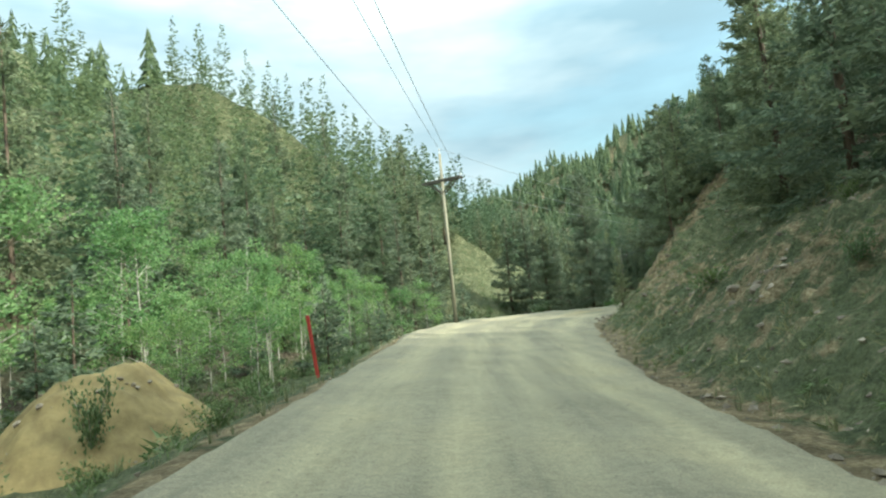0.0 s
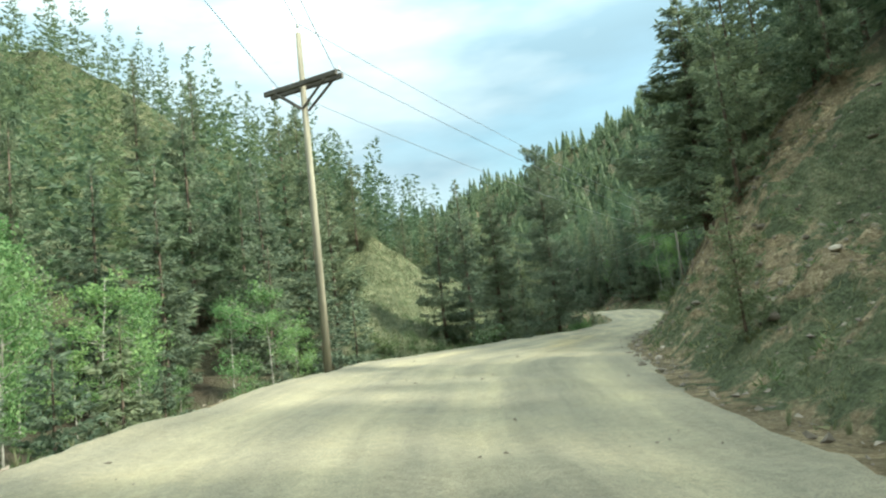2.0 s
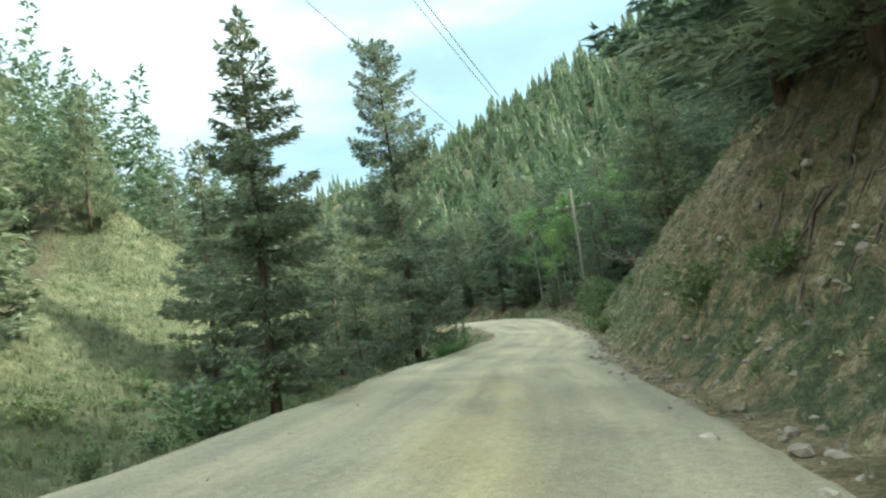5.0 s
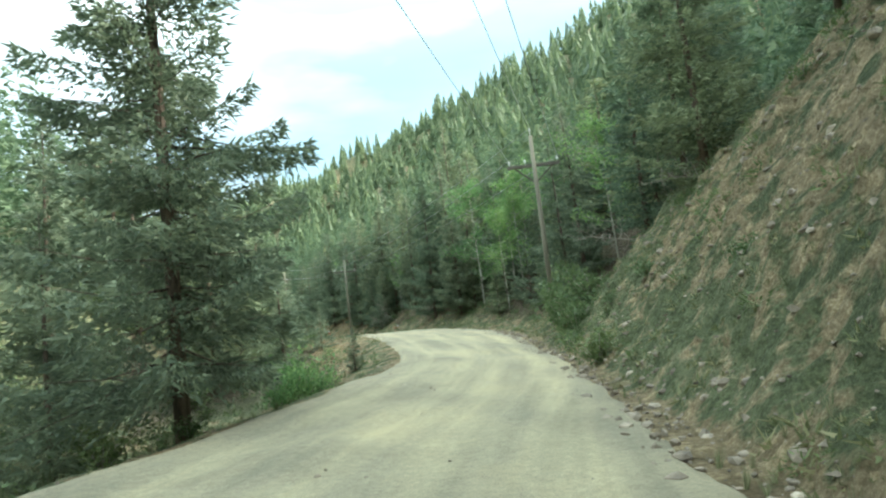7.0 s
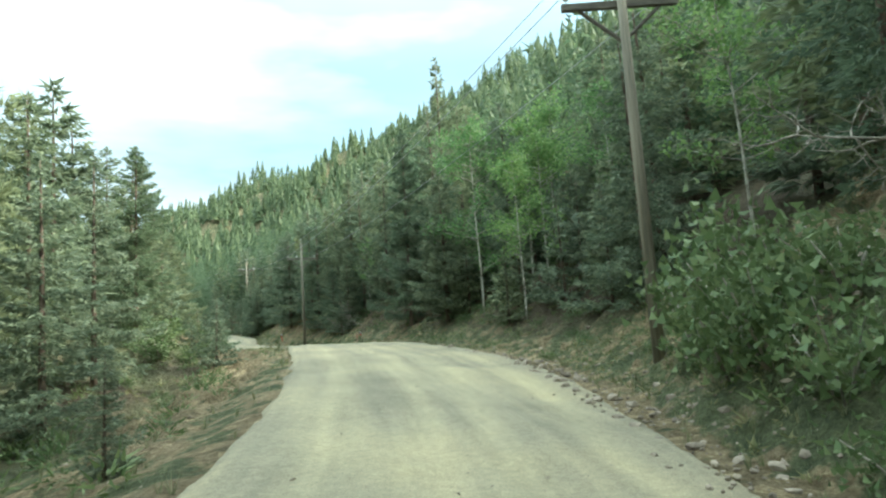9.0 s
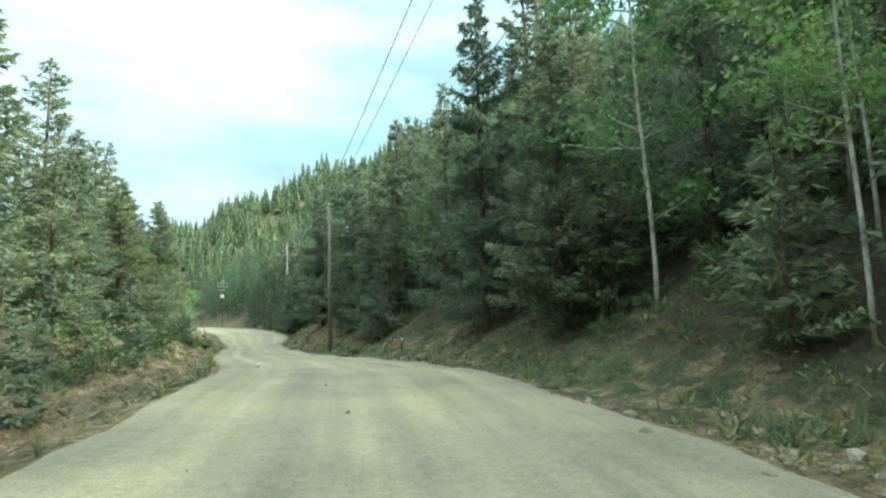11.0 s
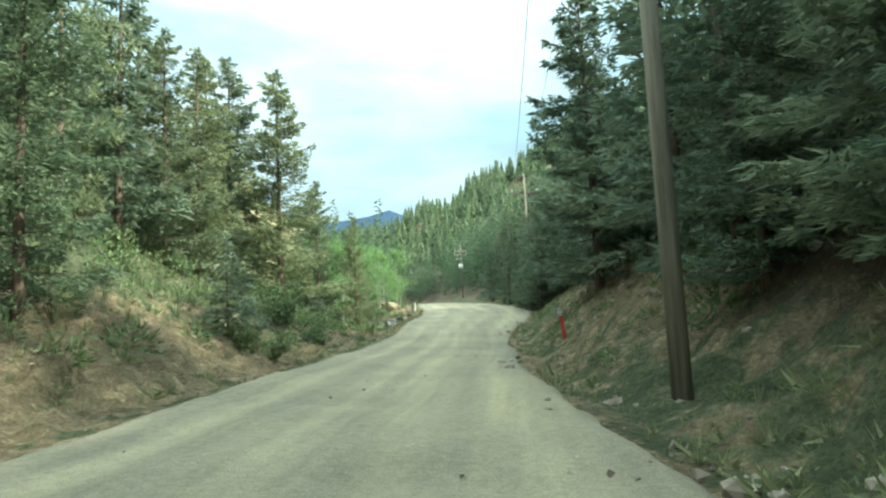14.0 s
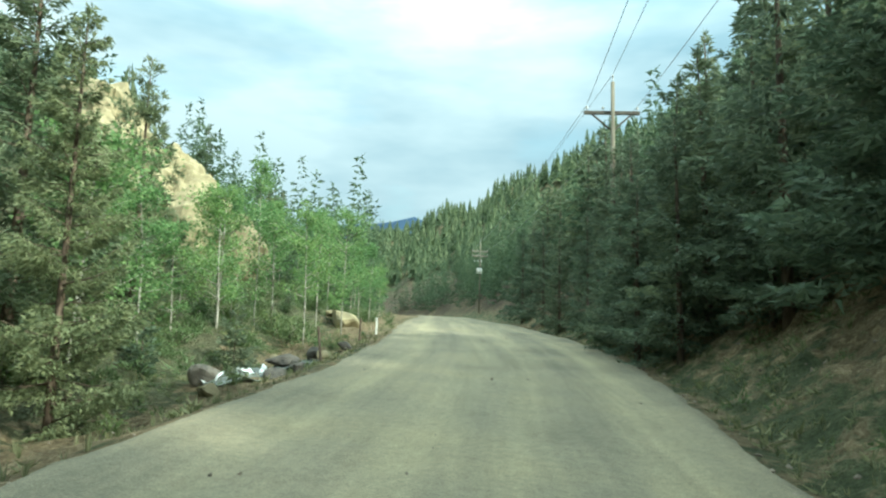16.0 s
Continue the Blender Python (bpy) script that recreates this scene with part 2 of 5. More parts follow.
PALE_ROCK = stony("pale_rock", (0.17, 0.148, 0.088), (0.35, 0.31, 0.19), 1.2)
WET_STONE = stony("wet_stone", (0.035, 0.033, 0.030), (0.13, 0.12, 0.105))
SAND = stony("tan_sand", (0.20, 0.152, 0.068), (0.38, 0.30, 0.135), 2.0)
CERAMIC = plain("white_porcelain", (0.68, 0.68, 0.66), 0.25)
STEEL = plain("galvanised_steel", (0.42, 0.43, 0.43), 0.4, 0.8)
WIRE = plain("bare_conductor", (0.30, 0.31, 0.32), 0.45, 0.6)
RED = plain("red_plastic", (0.36, 0.045, 0.035), 0.5)
FADED_RED = plain("sun_faded_red", (0.30, 0.16, 0.11), 0.6)
SIGN_FACE = plain("faded_sign_face", (0.16, 0.14, 0.115), 0.5)
WHITE_SIGN = plain("white_sign_face", (0.72, 0.71, 0.66), 0.45)
BLACK = plain("black_paint", (0.03, 0.03, 0.03), 0.5)
FAR_BLUE = plain("hazy_far_range", (0.030, 0.060, 0.105), 0.95, 0.0, 0.2, 0.004)
WATER = plain("clear_creek_water", (0.10, 0.11, 0.095), 0.12, 0.0, 0.3, 3.0)
FOAM = plain("white_water", (0.55, 0.58, 0.58), 0.5, 0.0, 0.15, 6.0)

# ---- the plan: road edges, heights, slopes ----
LEFT_EDGE = [(-1.6, -160), (-1.2, -60), (-0.9, -20), (-0.8, 0), (-0.7, 4), (-0.6, 8), (-0.2, 19), (0.1, 26), (1.2, 31), (2.0, 35.5), (4, 39.8),
             (7, 42.5), (9.7, 46), (11, 48.3), (12.6, 51.3), (15.4, 57.4), (18.6, 61.9), (21.5, 65.2), (23.4, 67.8), (25.7, 70.9), (28, 77), (29.3, 81.5),
             (30.3, 85), (31, 88), (31.9, 92.3), (32.6, 96), (33, 103), (32.9, 110), (33, 118), (33.6, 127), (34.1, 132), (34.2, 140), (33.9, 150)]
LEFT_EDGE += [(34, 156), (33.7, 165), (32.3, 180), (30, 205), (27.5, 235), (15, 285), (-12, 338), (-52, 392), (-116, 450), (-225, 508), (-500, 585)]
RIGHT_EDGE = [(3.6, -160), (3.7, -60), (3.9, -20), (4.2, 0), (4.5, 3.5), (4.9, 7), (5.3, 10), (7.2, 19), (8.1, 23), (9, 27.1), (11.5, 33.9), (12.2, 36.2),
              (13.7, 40.2), (15.1, 42.8), (16.7, 45.9), (20.6, 52.8), (24.2, 58.4), (26.6, 62.1), (27.8, 64.3), (29.5, 67.1), (31.5, 71.4), (34, 76),
              (36.3, 82), (37.3, 87), (38.2, 92), (38.8, 97), (39.2, 104), (39.3, 111), (39, 118), (38.5, 125), (38.6, 131), (39.1, 140.4)]
RIGHT_EDGE += [(40.5, 148), (41.4, 155), (42, 162), (41.7, 172), (40, 190), (37.5, 210), (34.5, 236), (22, 290), (-5, 345), (-45, 400), (-110, 460),
               (-220, 520), (-500, 600)]
ROAD_Z = [(-160, 0.6), (0, 0.2), (10, 0.05), (30, 0.0), (38, -0.1), (47, -0.25), (56, -0.6), (62, -0.75), (70, -0.65), (78, -0.4), (86, -0.1), (95, 0.1),
          (101, 0.0), (107, -0.15), (114, -0.3), (121, -0.35), (136, -0.25), (143, 0.0), (150, 0.2), (165, 0.7), (190, 1.4), (240, 2.2), (300, 1.0), (600, -6)]
ROAD_BANK = [(-160, 0.0), (-20, 0.06), (0, 0.085), (45, 0.09), (60, 0.075), (80, 0.035), (140, 0.04), (170, 0.02), (600, 0.0)]
R_KNOTS = (0, 0.6, 1.5, 3, 5, 8, 12, 20, 40, 150, 260, 600)
R_SLOPE = {-160: (0, -0.1, 0.5, 1.8, 3.3, 4.6, 6.0, 9.5, 19, 98, 104, 65), 15: (0, -0.1, 0.5, 1.7, 3.0, 4.0, 5.4, 9.2, 19, 98, 104, 65),
           28: (0, -0.05, 0.6, 1.6, 2.4, 3.0, 4.3, 8.6, 19.5, 98, 104, 65), 33: (0, -0.05, 0.7, 1.8, 2.7, 3.6, 5.2, 9.5, 20.5, 98, 104, 65),
           38: (0, -0.05, 0.9, 2.8, 5.1, 7.4, 9.4, 13.5, 24, 99, 105, 65),
           43: (0, -0.05, 0.9, 3.1, 6.0, 9.2, 11.5, 15.5, 26, 100, 106, 65),
           60: (0, -0.05, 0.9, 3.0, 5.6, 8.6, 11.2, 15.5, 26, 105, 111, 67), 70: (0, -0.05, 0.7, 2.4, 4.6, 7.2, 9.8, 14, 24, 105, 111, 67), 76: (0, -0.1, 0.3, 1.2, 2.6, 4.6, 7, 12, 22, 105, 111, 67),
           80: (0, -0.1, 0.0, 0.5, 1.5, 3, 5, 9, 19, 105, 111, 68), 95: (0, -0.1, 0.1, 1.0, 2.4, 4.2, 6.5, 11, 21, 105, 111, 68),
           110: (0, -0.1, 0.3, 1.3, 2.6, 4.5, 7, 12, 22, 105, 111, 68), 130: (0, -0.15, 0.4, 1.5, 3, 5, 7.5, 12.5, 23, 105, 111, 68),
           260: (0, -0.15, 0.4, 1.5, 3, 5, 7.5, 12.5, 25, 104, 110, 70), 360: (0, -0.15, 0.4, 1.5, 3, 5, 7.5, 12.5, 24, 92, 97, 64),
           480: (0, -0.15, 0.4, 1.5, 3, 5, 7.5, 11, 17, 62, 66, 43), 600: (0, -0.15, 0.4, 1.5, 3, 5, 6.5, 9, 13, 46, 49, 32)}
L_KNOTS = (0, 0.8, 2, 4, 7, 11, 16, 25, 45, 150, 260, 600)
L_SLOPE = {-160: (0, -0.2, -0.7, -1.3, -1.5, -1.3, -0.5, 4, 16, 75, 80, 60), 20: (0, -0.2, -0.7, -1.3, -1.5, -1.3, -0.5, 4, 16, 75, 80, 60),
           40: (0, -0.2, -0.8, -1.6, -2.0, -1.5, 0, 5, 17, 75, 80, 60), 58: (0, -0.15, -0.5, -1.0, -1.2, -0.4, 2, 7.5, 18, 72, 80, 60),
           74: (0, -0.15, -0.5, -0.9, -0.4, 1.9, 5.5, 11, 21, 72, 80, 60),
           88: (0, -0.2, -0.6, -1.2, -1.2, 0.4, 3, 8.5, 19, 70, 80, 60), 108: (0, -0.15, 0.1, 0.9, 2.6, 5.2, 8.3, 13.5, 25, 75, 80, 60),
           121: (0, -0.15, 0.3, 1.5, 4.0, 7.2, 10.5, 16, 27, 75, 80, 60),
           134: (0, -0.15, 0.1, 0.8, 2.5, 5.2, 8.6, 14.5, 25, 72, 80, 60), 155: (0, -0.3, -0.8, -1.0, -0.3, 1, 3, 8, 22, 70, 80, 60),
           185: (0, -0.1, -0.1, 0.1, 0.6, 2, 4, 9, 22, 60, 65, 50), 300: (0, -0.1, -0.1, 0, 0.4, 1.5, 3, 6, 13, 34, 40, 30)}


def smooth_line(points, step=2.0):
    """A polyline rounded by a cubic and resampled."""
    p = np.array(points, float)
    s = np.r_[0, np.cumsum(np.hypot(*np.diff(p, axis=0).T))]
    out = []
    m = np.zeros_like(p)
    m[1:-1] = (p[2:] - p[:-2]) / (s[2:] - s[:-2])[:, None]
    m[0], m[-1] = (p[1] - p[0]) / (s[1] - s[0]), (p[-1] - p[-2]) / (s[-1] - s[-2])
    for i in range(len(p) - 1):
        h = s[i + 1] - s[i]
        n = max(2, int(h / (step if -30 < p[i][1] < 215 else 4 * step)))
        u = (np.arange(n) / n)[:, None]
        out.append((2 * u**3 - 3 * u**2 + 1) * p[i] + (u**3 - 2 * u**2 + u) * h * m[i] + (3 * u**2 - 2 * u**3) * p[i + 1] + (u**3 - u**2) * h * m[i + 1])
    return np.vstack(out + [p[-1:]])


L_LINE, R_LINE = smooth_line(LEFT_EDGE), smooth_line(RIGHT_EDGE)


def beside(line, x, y):
    """For arrays of places: the distance to the line, positive to its right, and the y of the nearest point on it."""
    a, b = line[:-1], line[1:]
    d = b - a
    best = np.full(x.shape, 1e18)
    side, at = np.zeros(x.shape), np.zeros(x.shape)
    for (ax, ay), (dx, dy) in zip(a, d):
        u = np.clip(((x - ax) * dx + (y - ay) * dy) / (dx * dx + dy * dy), 0, 1)
        qx, qy = x - ax - u * dx, y - ay - u * dy
        r = qx * qx + qy * qy
        near = r < best
        best = np.where(near, r, best)
        side = np.where(near, np.sign(qx * dy - qy * dx), side)
        at = np.where(near, ay + u * dy, at)
    return np.sqrt(best) * side, at


def table(rows, v):
    r = np.array(rows, float)
    return np.interp(v, r[:, 0], r[:, 1])


def slope_height(knots, slopes, e, at):
    keys = sorted(slopes)
    rows = np.array([np.interp(e.ravel(), knots, slopes[k]) for k in keys])
    i = np.clip(np.searchsorted(keys, at.ravel()) - 1, 0, len(keys) - 2)
    k = np.array(keys, float)
    w = np.clip((at.ravel() - k[i]) / (k[i + 1] - k[i]), 0, 1)
    w = w * w * (3 - 2 * w)
    n = np.arange(e.size)
    return (rows[i, n] * (1 - w) + rows[i + 1, n] * w).reshape(e.shape)


class Waves:
    """Smooth pseudo-random relief from turned sine waves."""

    def __init__(self, seed, size, count=14):
        r = np.random.RandomState(seed)
        ang, f = r.rand(count) * 6.283, (0.6 + 0.9 * r.rand(count)) * 6.283 / size
        self.kx, self.ky, self.ph = np.cos(ang) * f, np.sin(ang) * f, r.rand(count) * 6.283

    def __call__(self, x, y):
        out = np.zeros(np.shape(x))
        for kx, ky, ph in zip(self.kx, self.ky, self.ph):
            out = out + np.sin(kx * x + ky * y + ph)
        return out / math.sqrt(len(self.kx))


W40, W12, W4, W15, W06, W2, W03 = Waves(1, 45), Waves(2, 13), Waves(3, 4.5), Waves(4, 1.6), Waves(5, 0.75), Waves(6, 2.6), Waves(7, 0.42)


def ledges(x, y, z, e):
    """Broken ledges and gullies of the cut banks, by the distance e beyond the road."""
    much = np.clip((e - 0.5) / 0.9, 0, 1) * np.clip((10.5 - e) / 3, 0, 1)
    rise = z * 1.5 + 0.8 * W2(x, y) + 0.25 * W15(x, y)
    part_way = rise - np.floor(rise)
    step = np.clip((part_way - 0.3) / 0.22, 0, 1) - part_way
    return much * (0.22 * step * np.clip(0.6 + 0.6 * W4(x, y), 0, 1.2) - 0.20 * np.abs(W2(x, y)) + 0.10 * np.abs(W06(x, y)) + 0.06 * W03(x, y))


def height(x, y, rough=True):
    """The ground's height at arrays of places, and the distances beyond the road's left and right edges."""
    x, y = np.asarray(x, float), np.asarray(y, float)
    dl, al = beside(L_LINE, x, y)
    dr, ar = beside(R_LINE, x, y)
    wide = np.maximum(dl - dr, 4.0)
    bank_l, bank_r = table(ROAD_BANK, al), table(ROAD_BANK, ar)
    z_left, z_right = table(ROAD_Z, al) + bank_l * 3.0, table(ROAD_Z, ar) - bank_r * 3.0
    mix = np.clip(dl / wide, 0, 1)
    z = z_left * (1 - mix) + z_right * mix
    er, el = np.maximum(dr, 0), np.maximum(-dl, 0)
    right, left = (dr > 0) & (dl > 0), (dl < 0) & (dr < 0)
    z = np.where(right, z_right + slope_height(R_KNOTS, R_SLOPE, er, ar), z)
    z = np.where(left, z_left + slope_height(L_KNOTS, L_SLOPE, el, al), z)
    if rough:
        e = np.where(right, er, np.where(left, el, 0))
        z = z + W40(x, y) * np.clip((e - 12) / 60, 0, 1) * 5.0 + W12(x, y) * np.clip((e - 3) / 15, 0, 1) * 0.7
        z = z + W4(x, y) * np.clip((e - 1.2) / 4, 0, 1) * 0.2 + W15(x, y) * np.clip((e - 0.5) / 2, 0, 1) * 0.09 + W06(x, y) * np.clip((e + 0.1) / 1.0, 0, 1) * 0.03
        z = z + ledges(x, y, z, e) * np.where(right, np.interp(ar, [78, 88], [1.0, 0.55]), np.interp(al, [60, 84, 150, 165], [0.3, 0.7, 0.7, 0.2]))
    return z, np.where(left, el, 0), np.where(right, er, 0)


def ground_z(x, y):
    return float(height(np.array([x]), np.array([y]))[0][0])


# ---- helpers for meshes ----
def mesh_of(name, verts, faces, material, smooth=False):
    me = bpy.data.meshes.new(name)
    me.from_pydata([tuple(v) for v in verts], [], [tuple(f) for f in faces])
    me.materials.append(material)
    if smooth:
        me.polygons.foreach_set("use_smooth", np.ones(len(me.polygons), bool))
    me.update()
    return me


def part(name, bm, material, parent, label="", smooth=False):
    """A bmesh as one mesh object under a thing."""
    me = bpy.data.meshes.new(name)
    bm.to_mesh(me)
    bm.free()
    me.materials.append(material)
    if smooth:
        me.polygons.foreach_set("use_smooth", np.ones(len(me.polygons), bool))
    ob = new(name, me)
    ob.parent = parent
    return tagged(ob, label) if label else ob


def part_of(name, me, parent, label=""):
    ob = new(name, me)
    ob.parent = parent
    return tagged(ob, label) if label else ob


def thing(name, x, y, z, label, category, group="", turn=0.0):
    e = new(name)
    e.empty_display_size = 0.2
    e.matrix_basis = pose(x, y, z, 0, 0, turn)
    return tagged(e, label, category, group)


def tube(points, radii, sides=7):
    """Rings swept along points: verts and faces."""
    p = np.array(points, float)
    verts, faces = [], []
    for i in range(len(p)):
        d = p[min(i + 1, len(p) - 1)] - p[max(i - 1, 0)]
        d = d / (np.linalg.norm(d) + 1e-9)
        a = np.cross(d, (0.3, 0.9, 0.2) if abs(d[2]) > 0.8 else (0, 0, 1))
        a = a / np.linalg.norm(a)
        c = np.cross(d, a)
        for k in range(sides):
            t = 6.2832 * k / sides
            verts.append(p[i] + radii[i] * (math.cos(t) * a + math.sin(t) * c))
    for i in range(len(p) - 1):
        for k in range(sides):
            q = (k + 1) % sides
            faces.append((i * sides + k, i * sides + q, (i + 1) * sides + q, (i + 1) * sides + k))
    faces.append(tuple(range((len(p) - 1) * sides, len(p) * sides)))
    faces.append(tuple(reversed(range(sides))))
    return verts, faces


def joined(pieces):
    verts, faces = [], []
    for v, f in pieces:
        o = len(verts)
        verts.extend(v)
        faces.extend(tuple(i + o for i in q) for q in f)
    return verts, faces


def box(bm, sx, sy, sz, m=None, bevel=0.0):
    r = bmesh.ops.create_cube(bm, size=1.0, matrix=(m or Matrix()) @ Matrix.Diagonal((sx, sy, sz, 1)))
    if bevel:
        edges = list({e for v in r["verts"] for e in v.link_edges})
        bmesh.ops.bevel(bm, geom=edges, offset=bevel, segments=1, affect="EDGES")
    return bm


def cone(bm, r1, r2, depth, m=None, sides=12):
    bmesh.ops.create_cone(bm, cap_ends=True, segments=sides, radius1=r1, radius2=r2, depth=depth, matrix=m or Matrix())
    return bm


# ---- ground, road, far range ----
def open_slope(x, y):
    """The grassy slopes across the creek and the knoll above the cut."""
    return ((x > 2.2) & (x < 17.5) & (y > 54) & (y < 87)) | ((x > 12) & (x < 20) & (y > 24) & (y < 35)) | ((x > 17) & (y > 112) & (y < 142) & (x < 30)) | ((x > -8) & (y < 14) & (x < 0))


def spread(*runs):
    out = []
    for a, b, step in runs:
        out.extend(np.arange(a, b, step))
    return np.array(out + [runs[-1][1]])


gx = spread((-3800, -900, 240), (-900, -200, 35), (-200, -60, 10), (-60, -12, 2.4), (-12, -6, 0.8), (-6, 49, 0.7), (49, 80, 2.0), (80, 220, 10), (220, 900, 35), (900, 3800, 240))
gy = spread((-3800, -300, 240), (-300, -20, 8), (-20, -4, 1.6), (-4, 182, 0.75), (182, 260, 3), (260, 520, 8), (520, 1000, 35), (1000, 3800, 240))
GX, GY = np.meshgrid(gx, gy)
GZ, E_LEFT, E_RIGHT = height(GX, GY)
on_road = (E_LEFT == 0) & (E_RIGHT == 0)
dl_all, dr_all = beside(L_LINE, GX, GY)[0], beside(R_LINE, GX, GY)[0]
inside = np.clip(np.minimum(dl_all, -dr_all), 0, 1.2)
GZ = np.where(on_road, GZ - 0.03 - inside * 0.14, GZ)
rows_n, cols_n = GX.shape
idx = np.arange(rows_n * cols_n).reshape(rows_n, cols_n)
GZ = GZ - 0.55 * np.where(E_RIGHT > 0, np.clip((E_RIGHT - 0.7) / 0.8, 0, 1) * np.clip((8.6 - E_RIGHT) / 1.0, 0, 1) * ((GY > -2) & (GY < 176)),
                          np.clip((E_LEFT - 0.7) / 0.8, 0, 1) * np.clip((6.6 - E_LEFT) / 1.0, 0, 1) * np.clip((GY - 85) / 3, 0, 1) * np.clip((142 - GY) / 2, 0, 1))
quads = np.stack([idx[:-1, :-1], idx[:-1, 1:], idx[1:, 1:], idx[1:, :-1]], -1).reshape(-1, 4)
ground_me = bpy.data.meshes.new("ground")
ground_me.from_pydata(np.stack([GX, GY, GZ], -1).reshape(-1, 3).tolist(), [], quads.tolist())
ground_me.materials.append(GROUND)
ground_me.polygons.foreach_set("use_smooth", np.ones(len(ground_me.polygons), bool))


def cover(x, y, el, er, on_road):
    """Shares of bare soil and of forest litter."""
    bare_r = np.interp(er, [0, 0.3, 1.2, 3.2, 8.5, 11], [0, 0.55, 0.42, 1, 0.95, 0.2])
    bare_r = bare_r * np.interp(y, [0, 20, 40, 52, 74, 84, 100, 118, 150], [0.68, 0.70, 0.85, 0.80, 0.6, 0.5, 0.6, 0.9, 0.9])
    bare_r = bare_r * np.where(y < 35, np.interp(er, [3.5, 5.5], [1, 0.3]), 1.0)
    bare_l = np.clip(1.0 - np.abs(el - 2.2) / 4.0, 0, 1) * np.interp(y, [0, 36, 44, 60, 75, 85, 120, 150], [0.3, 0.35, 0.7, 0.6, 0.75, 1.15, 1.15, 1.1])
    verge = np.clip(1.35 - np.maximum(er, el * 1.6) / 0.9, 0, 1) * np.interp(y, [78, 88], [1.0, 0.75])
    soil = np.where(on_road, 0.9, np.maximum(verge, np.maximum(bare_r, bare_l))) + 0.12 * W12(x, y)
    under = np.clip((er - np.interp(y, [0, 70, 84, 122, 128, 158, 166, 190], [9, 10, 1.6, 1.8, 5, 5, 1.8, 1.8])) / 1.5, 0, 1) + np.clip((el - np.interp(y, [0, 45, 60, 90, 100, 190], [3, 3, 5, 3, 1.2, 1.2])) / 2.0, 0, 1) * (1 - 0.85 * open_slope(x, y))
    litter = under * (0.8 + 0.3 * W4(x, y)) * np.interp(np.maximum(el, er), [12, 25, 40], [1, 0.6, 0.15]) * np.where(el > 0, np.interp(y, [90, 98, 138, 150], [1.0, 0.45, 0.45, 0.35]), 1.0)
    return np.clip(soil, 0, 1.3), np.clip(litter, 0, 0.95)


def with_cover(me, shares):
    for name, value in zip(("soil", "litter"), shares):
        me.attributes.new(name, "FLOAT", "POINT").data.foreach_set("value", value.ravel().astype(np.float32))


with_cover(ground_me, cover(GX, GY, E_LEFT, E_RIGHT, on_road))
ground_me.update()
tagged(new("ground", ground_me), "valley floor and slopes of bare earth, dry grass and forest soil", "ground", kind="structure")


def bank_sheet(name, line, side, y0, y1, e1, label):
    """The face of a bank, finer than the ground round it, from the road's edge to e1 metres beyond it."""
    s = np.r_[0, np.cumsum(np.hypot(*np.diff(line, axis=0).T))]
    at = np.arange(np.interp(y0, line[:, 1], s), np.interp(y1, line[:, 1], s), 0.17)
    px, py = np.interp(at, s, line[:, 0]), np.interp(at, s, line[:, 1])
    dx, dy = np.gradient(np.convolve(np.pad(px, 20, "edge"), np.ones(41) / 41, "valid")), np.gradient(np.convolve(np.pad(py, 20, "edge"), np.ones(41) / 41, "valid"))
    run = np.hypot(dx, dy) + 1e-9
    e = np.concatenate([np.arange(0.15, 2.0, 0.14), np.arange(2.0, e1, 0.17)])
    x, y = px[:, None] + side * (dy / run)[:, None] * e, py[:, None] - side * (dx / run)[:, None] * e
    z, el, er = height(x, y)
    z = z + 0.03 - 0.35 * np.clip((0.45 - e) / 0.3, 0, 1) - 0.6 * np.clip((e - e1 + 0.6) / 0.6, 0, 1)
    z = z - 0.5 * np.clip(1 - np.minimum(at - at[0], at[-1] - at) / 1.6, 0, 1)[:, None]
    i = np.arange(x.size).reshape(x.shape)
    q = np.stack([i[:-1, :-1], i[:-1, 1:], i[1:, 1:], i[1:, :-1]], -1).reshape(-1, 4)
    me = mesh_of(name, np.stack([x, y, z], -1).reshape(-1, 3).tolist(), (q if side < 0 else q[:, ::-1]).tolist(), GROUND, True)
    with_cover(me, cover(x, y, el, er, np.zeros(x.shape, bool)))
    tagged(new(name, me), label, "bank", kind="structure")


bank_sheet("bank_east", R_LINE, 1, -3, 178, 9.6, "steep cut bank of brown earth, broken stone and dry grass")
bank_sheet("bank_west", L_LINE, -1, 80, 145, 7.6, "low eroded bank of reddish earth below the trees")

# the gravel road, with wheel tracks and ragged edges
road_y = np.concatenate([np.arange(-40, -4, 1.0), np.arange(-4, 180, 0.3), np.arange(180, 300, 2.0)])
lx = np.interp(road_y, L_LINE[:, 1], L_LINE[:, 0])
SECT = []
for c in np.arange(len(road_y)):
    SECT.append((lx[c], road_y[c]))
SECT = np.array(SECT)
near_r = []
for px, py in SECT:
    near_r.append(R_LINE[np.argmin((R_LINE[:, 0] - px) ** 2 + (R_LINE[:, 1] - py) ** 2)])
near_r = np.array(near_r)
for _ in range(6):
    near_r[2:-2] = (near_r[:-4] + near_r[1:-3] + near_r[2:-2] + near_r[3:-1] + near_r[4:]) / 5
across = np.linspace(-0.06, 1.06, 42)
RX = SECT[:, 0:1] + (near_r[:, 0:1] - SECT[:, 0:1]) * across
RY = SECT[:, 1:2] + (near_r[:, 1:2] - SECT[:, 1:2]) * across
RZ, _, _ = height(RX, RY, rough=False)
lane = across[None, :]
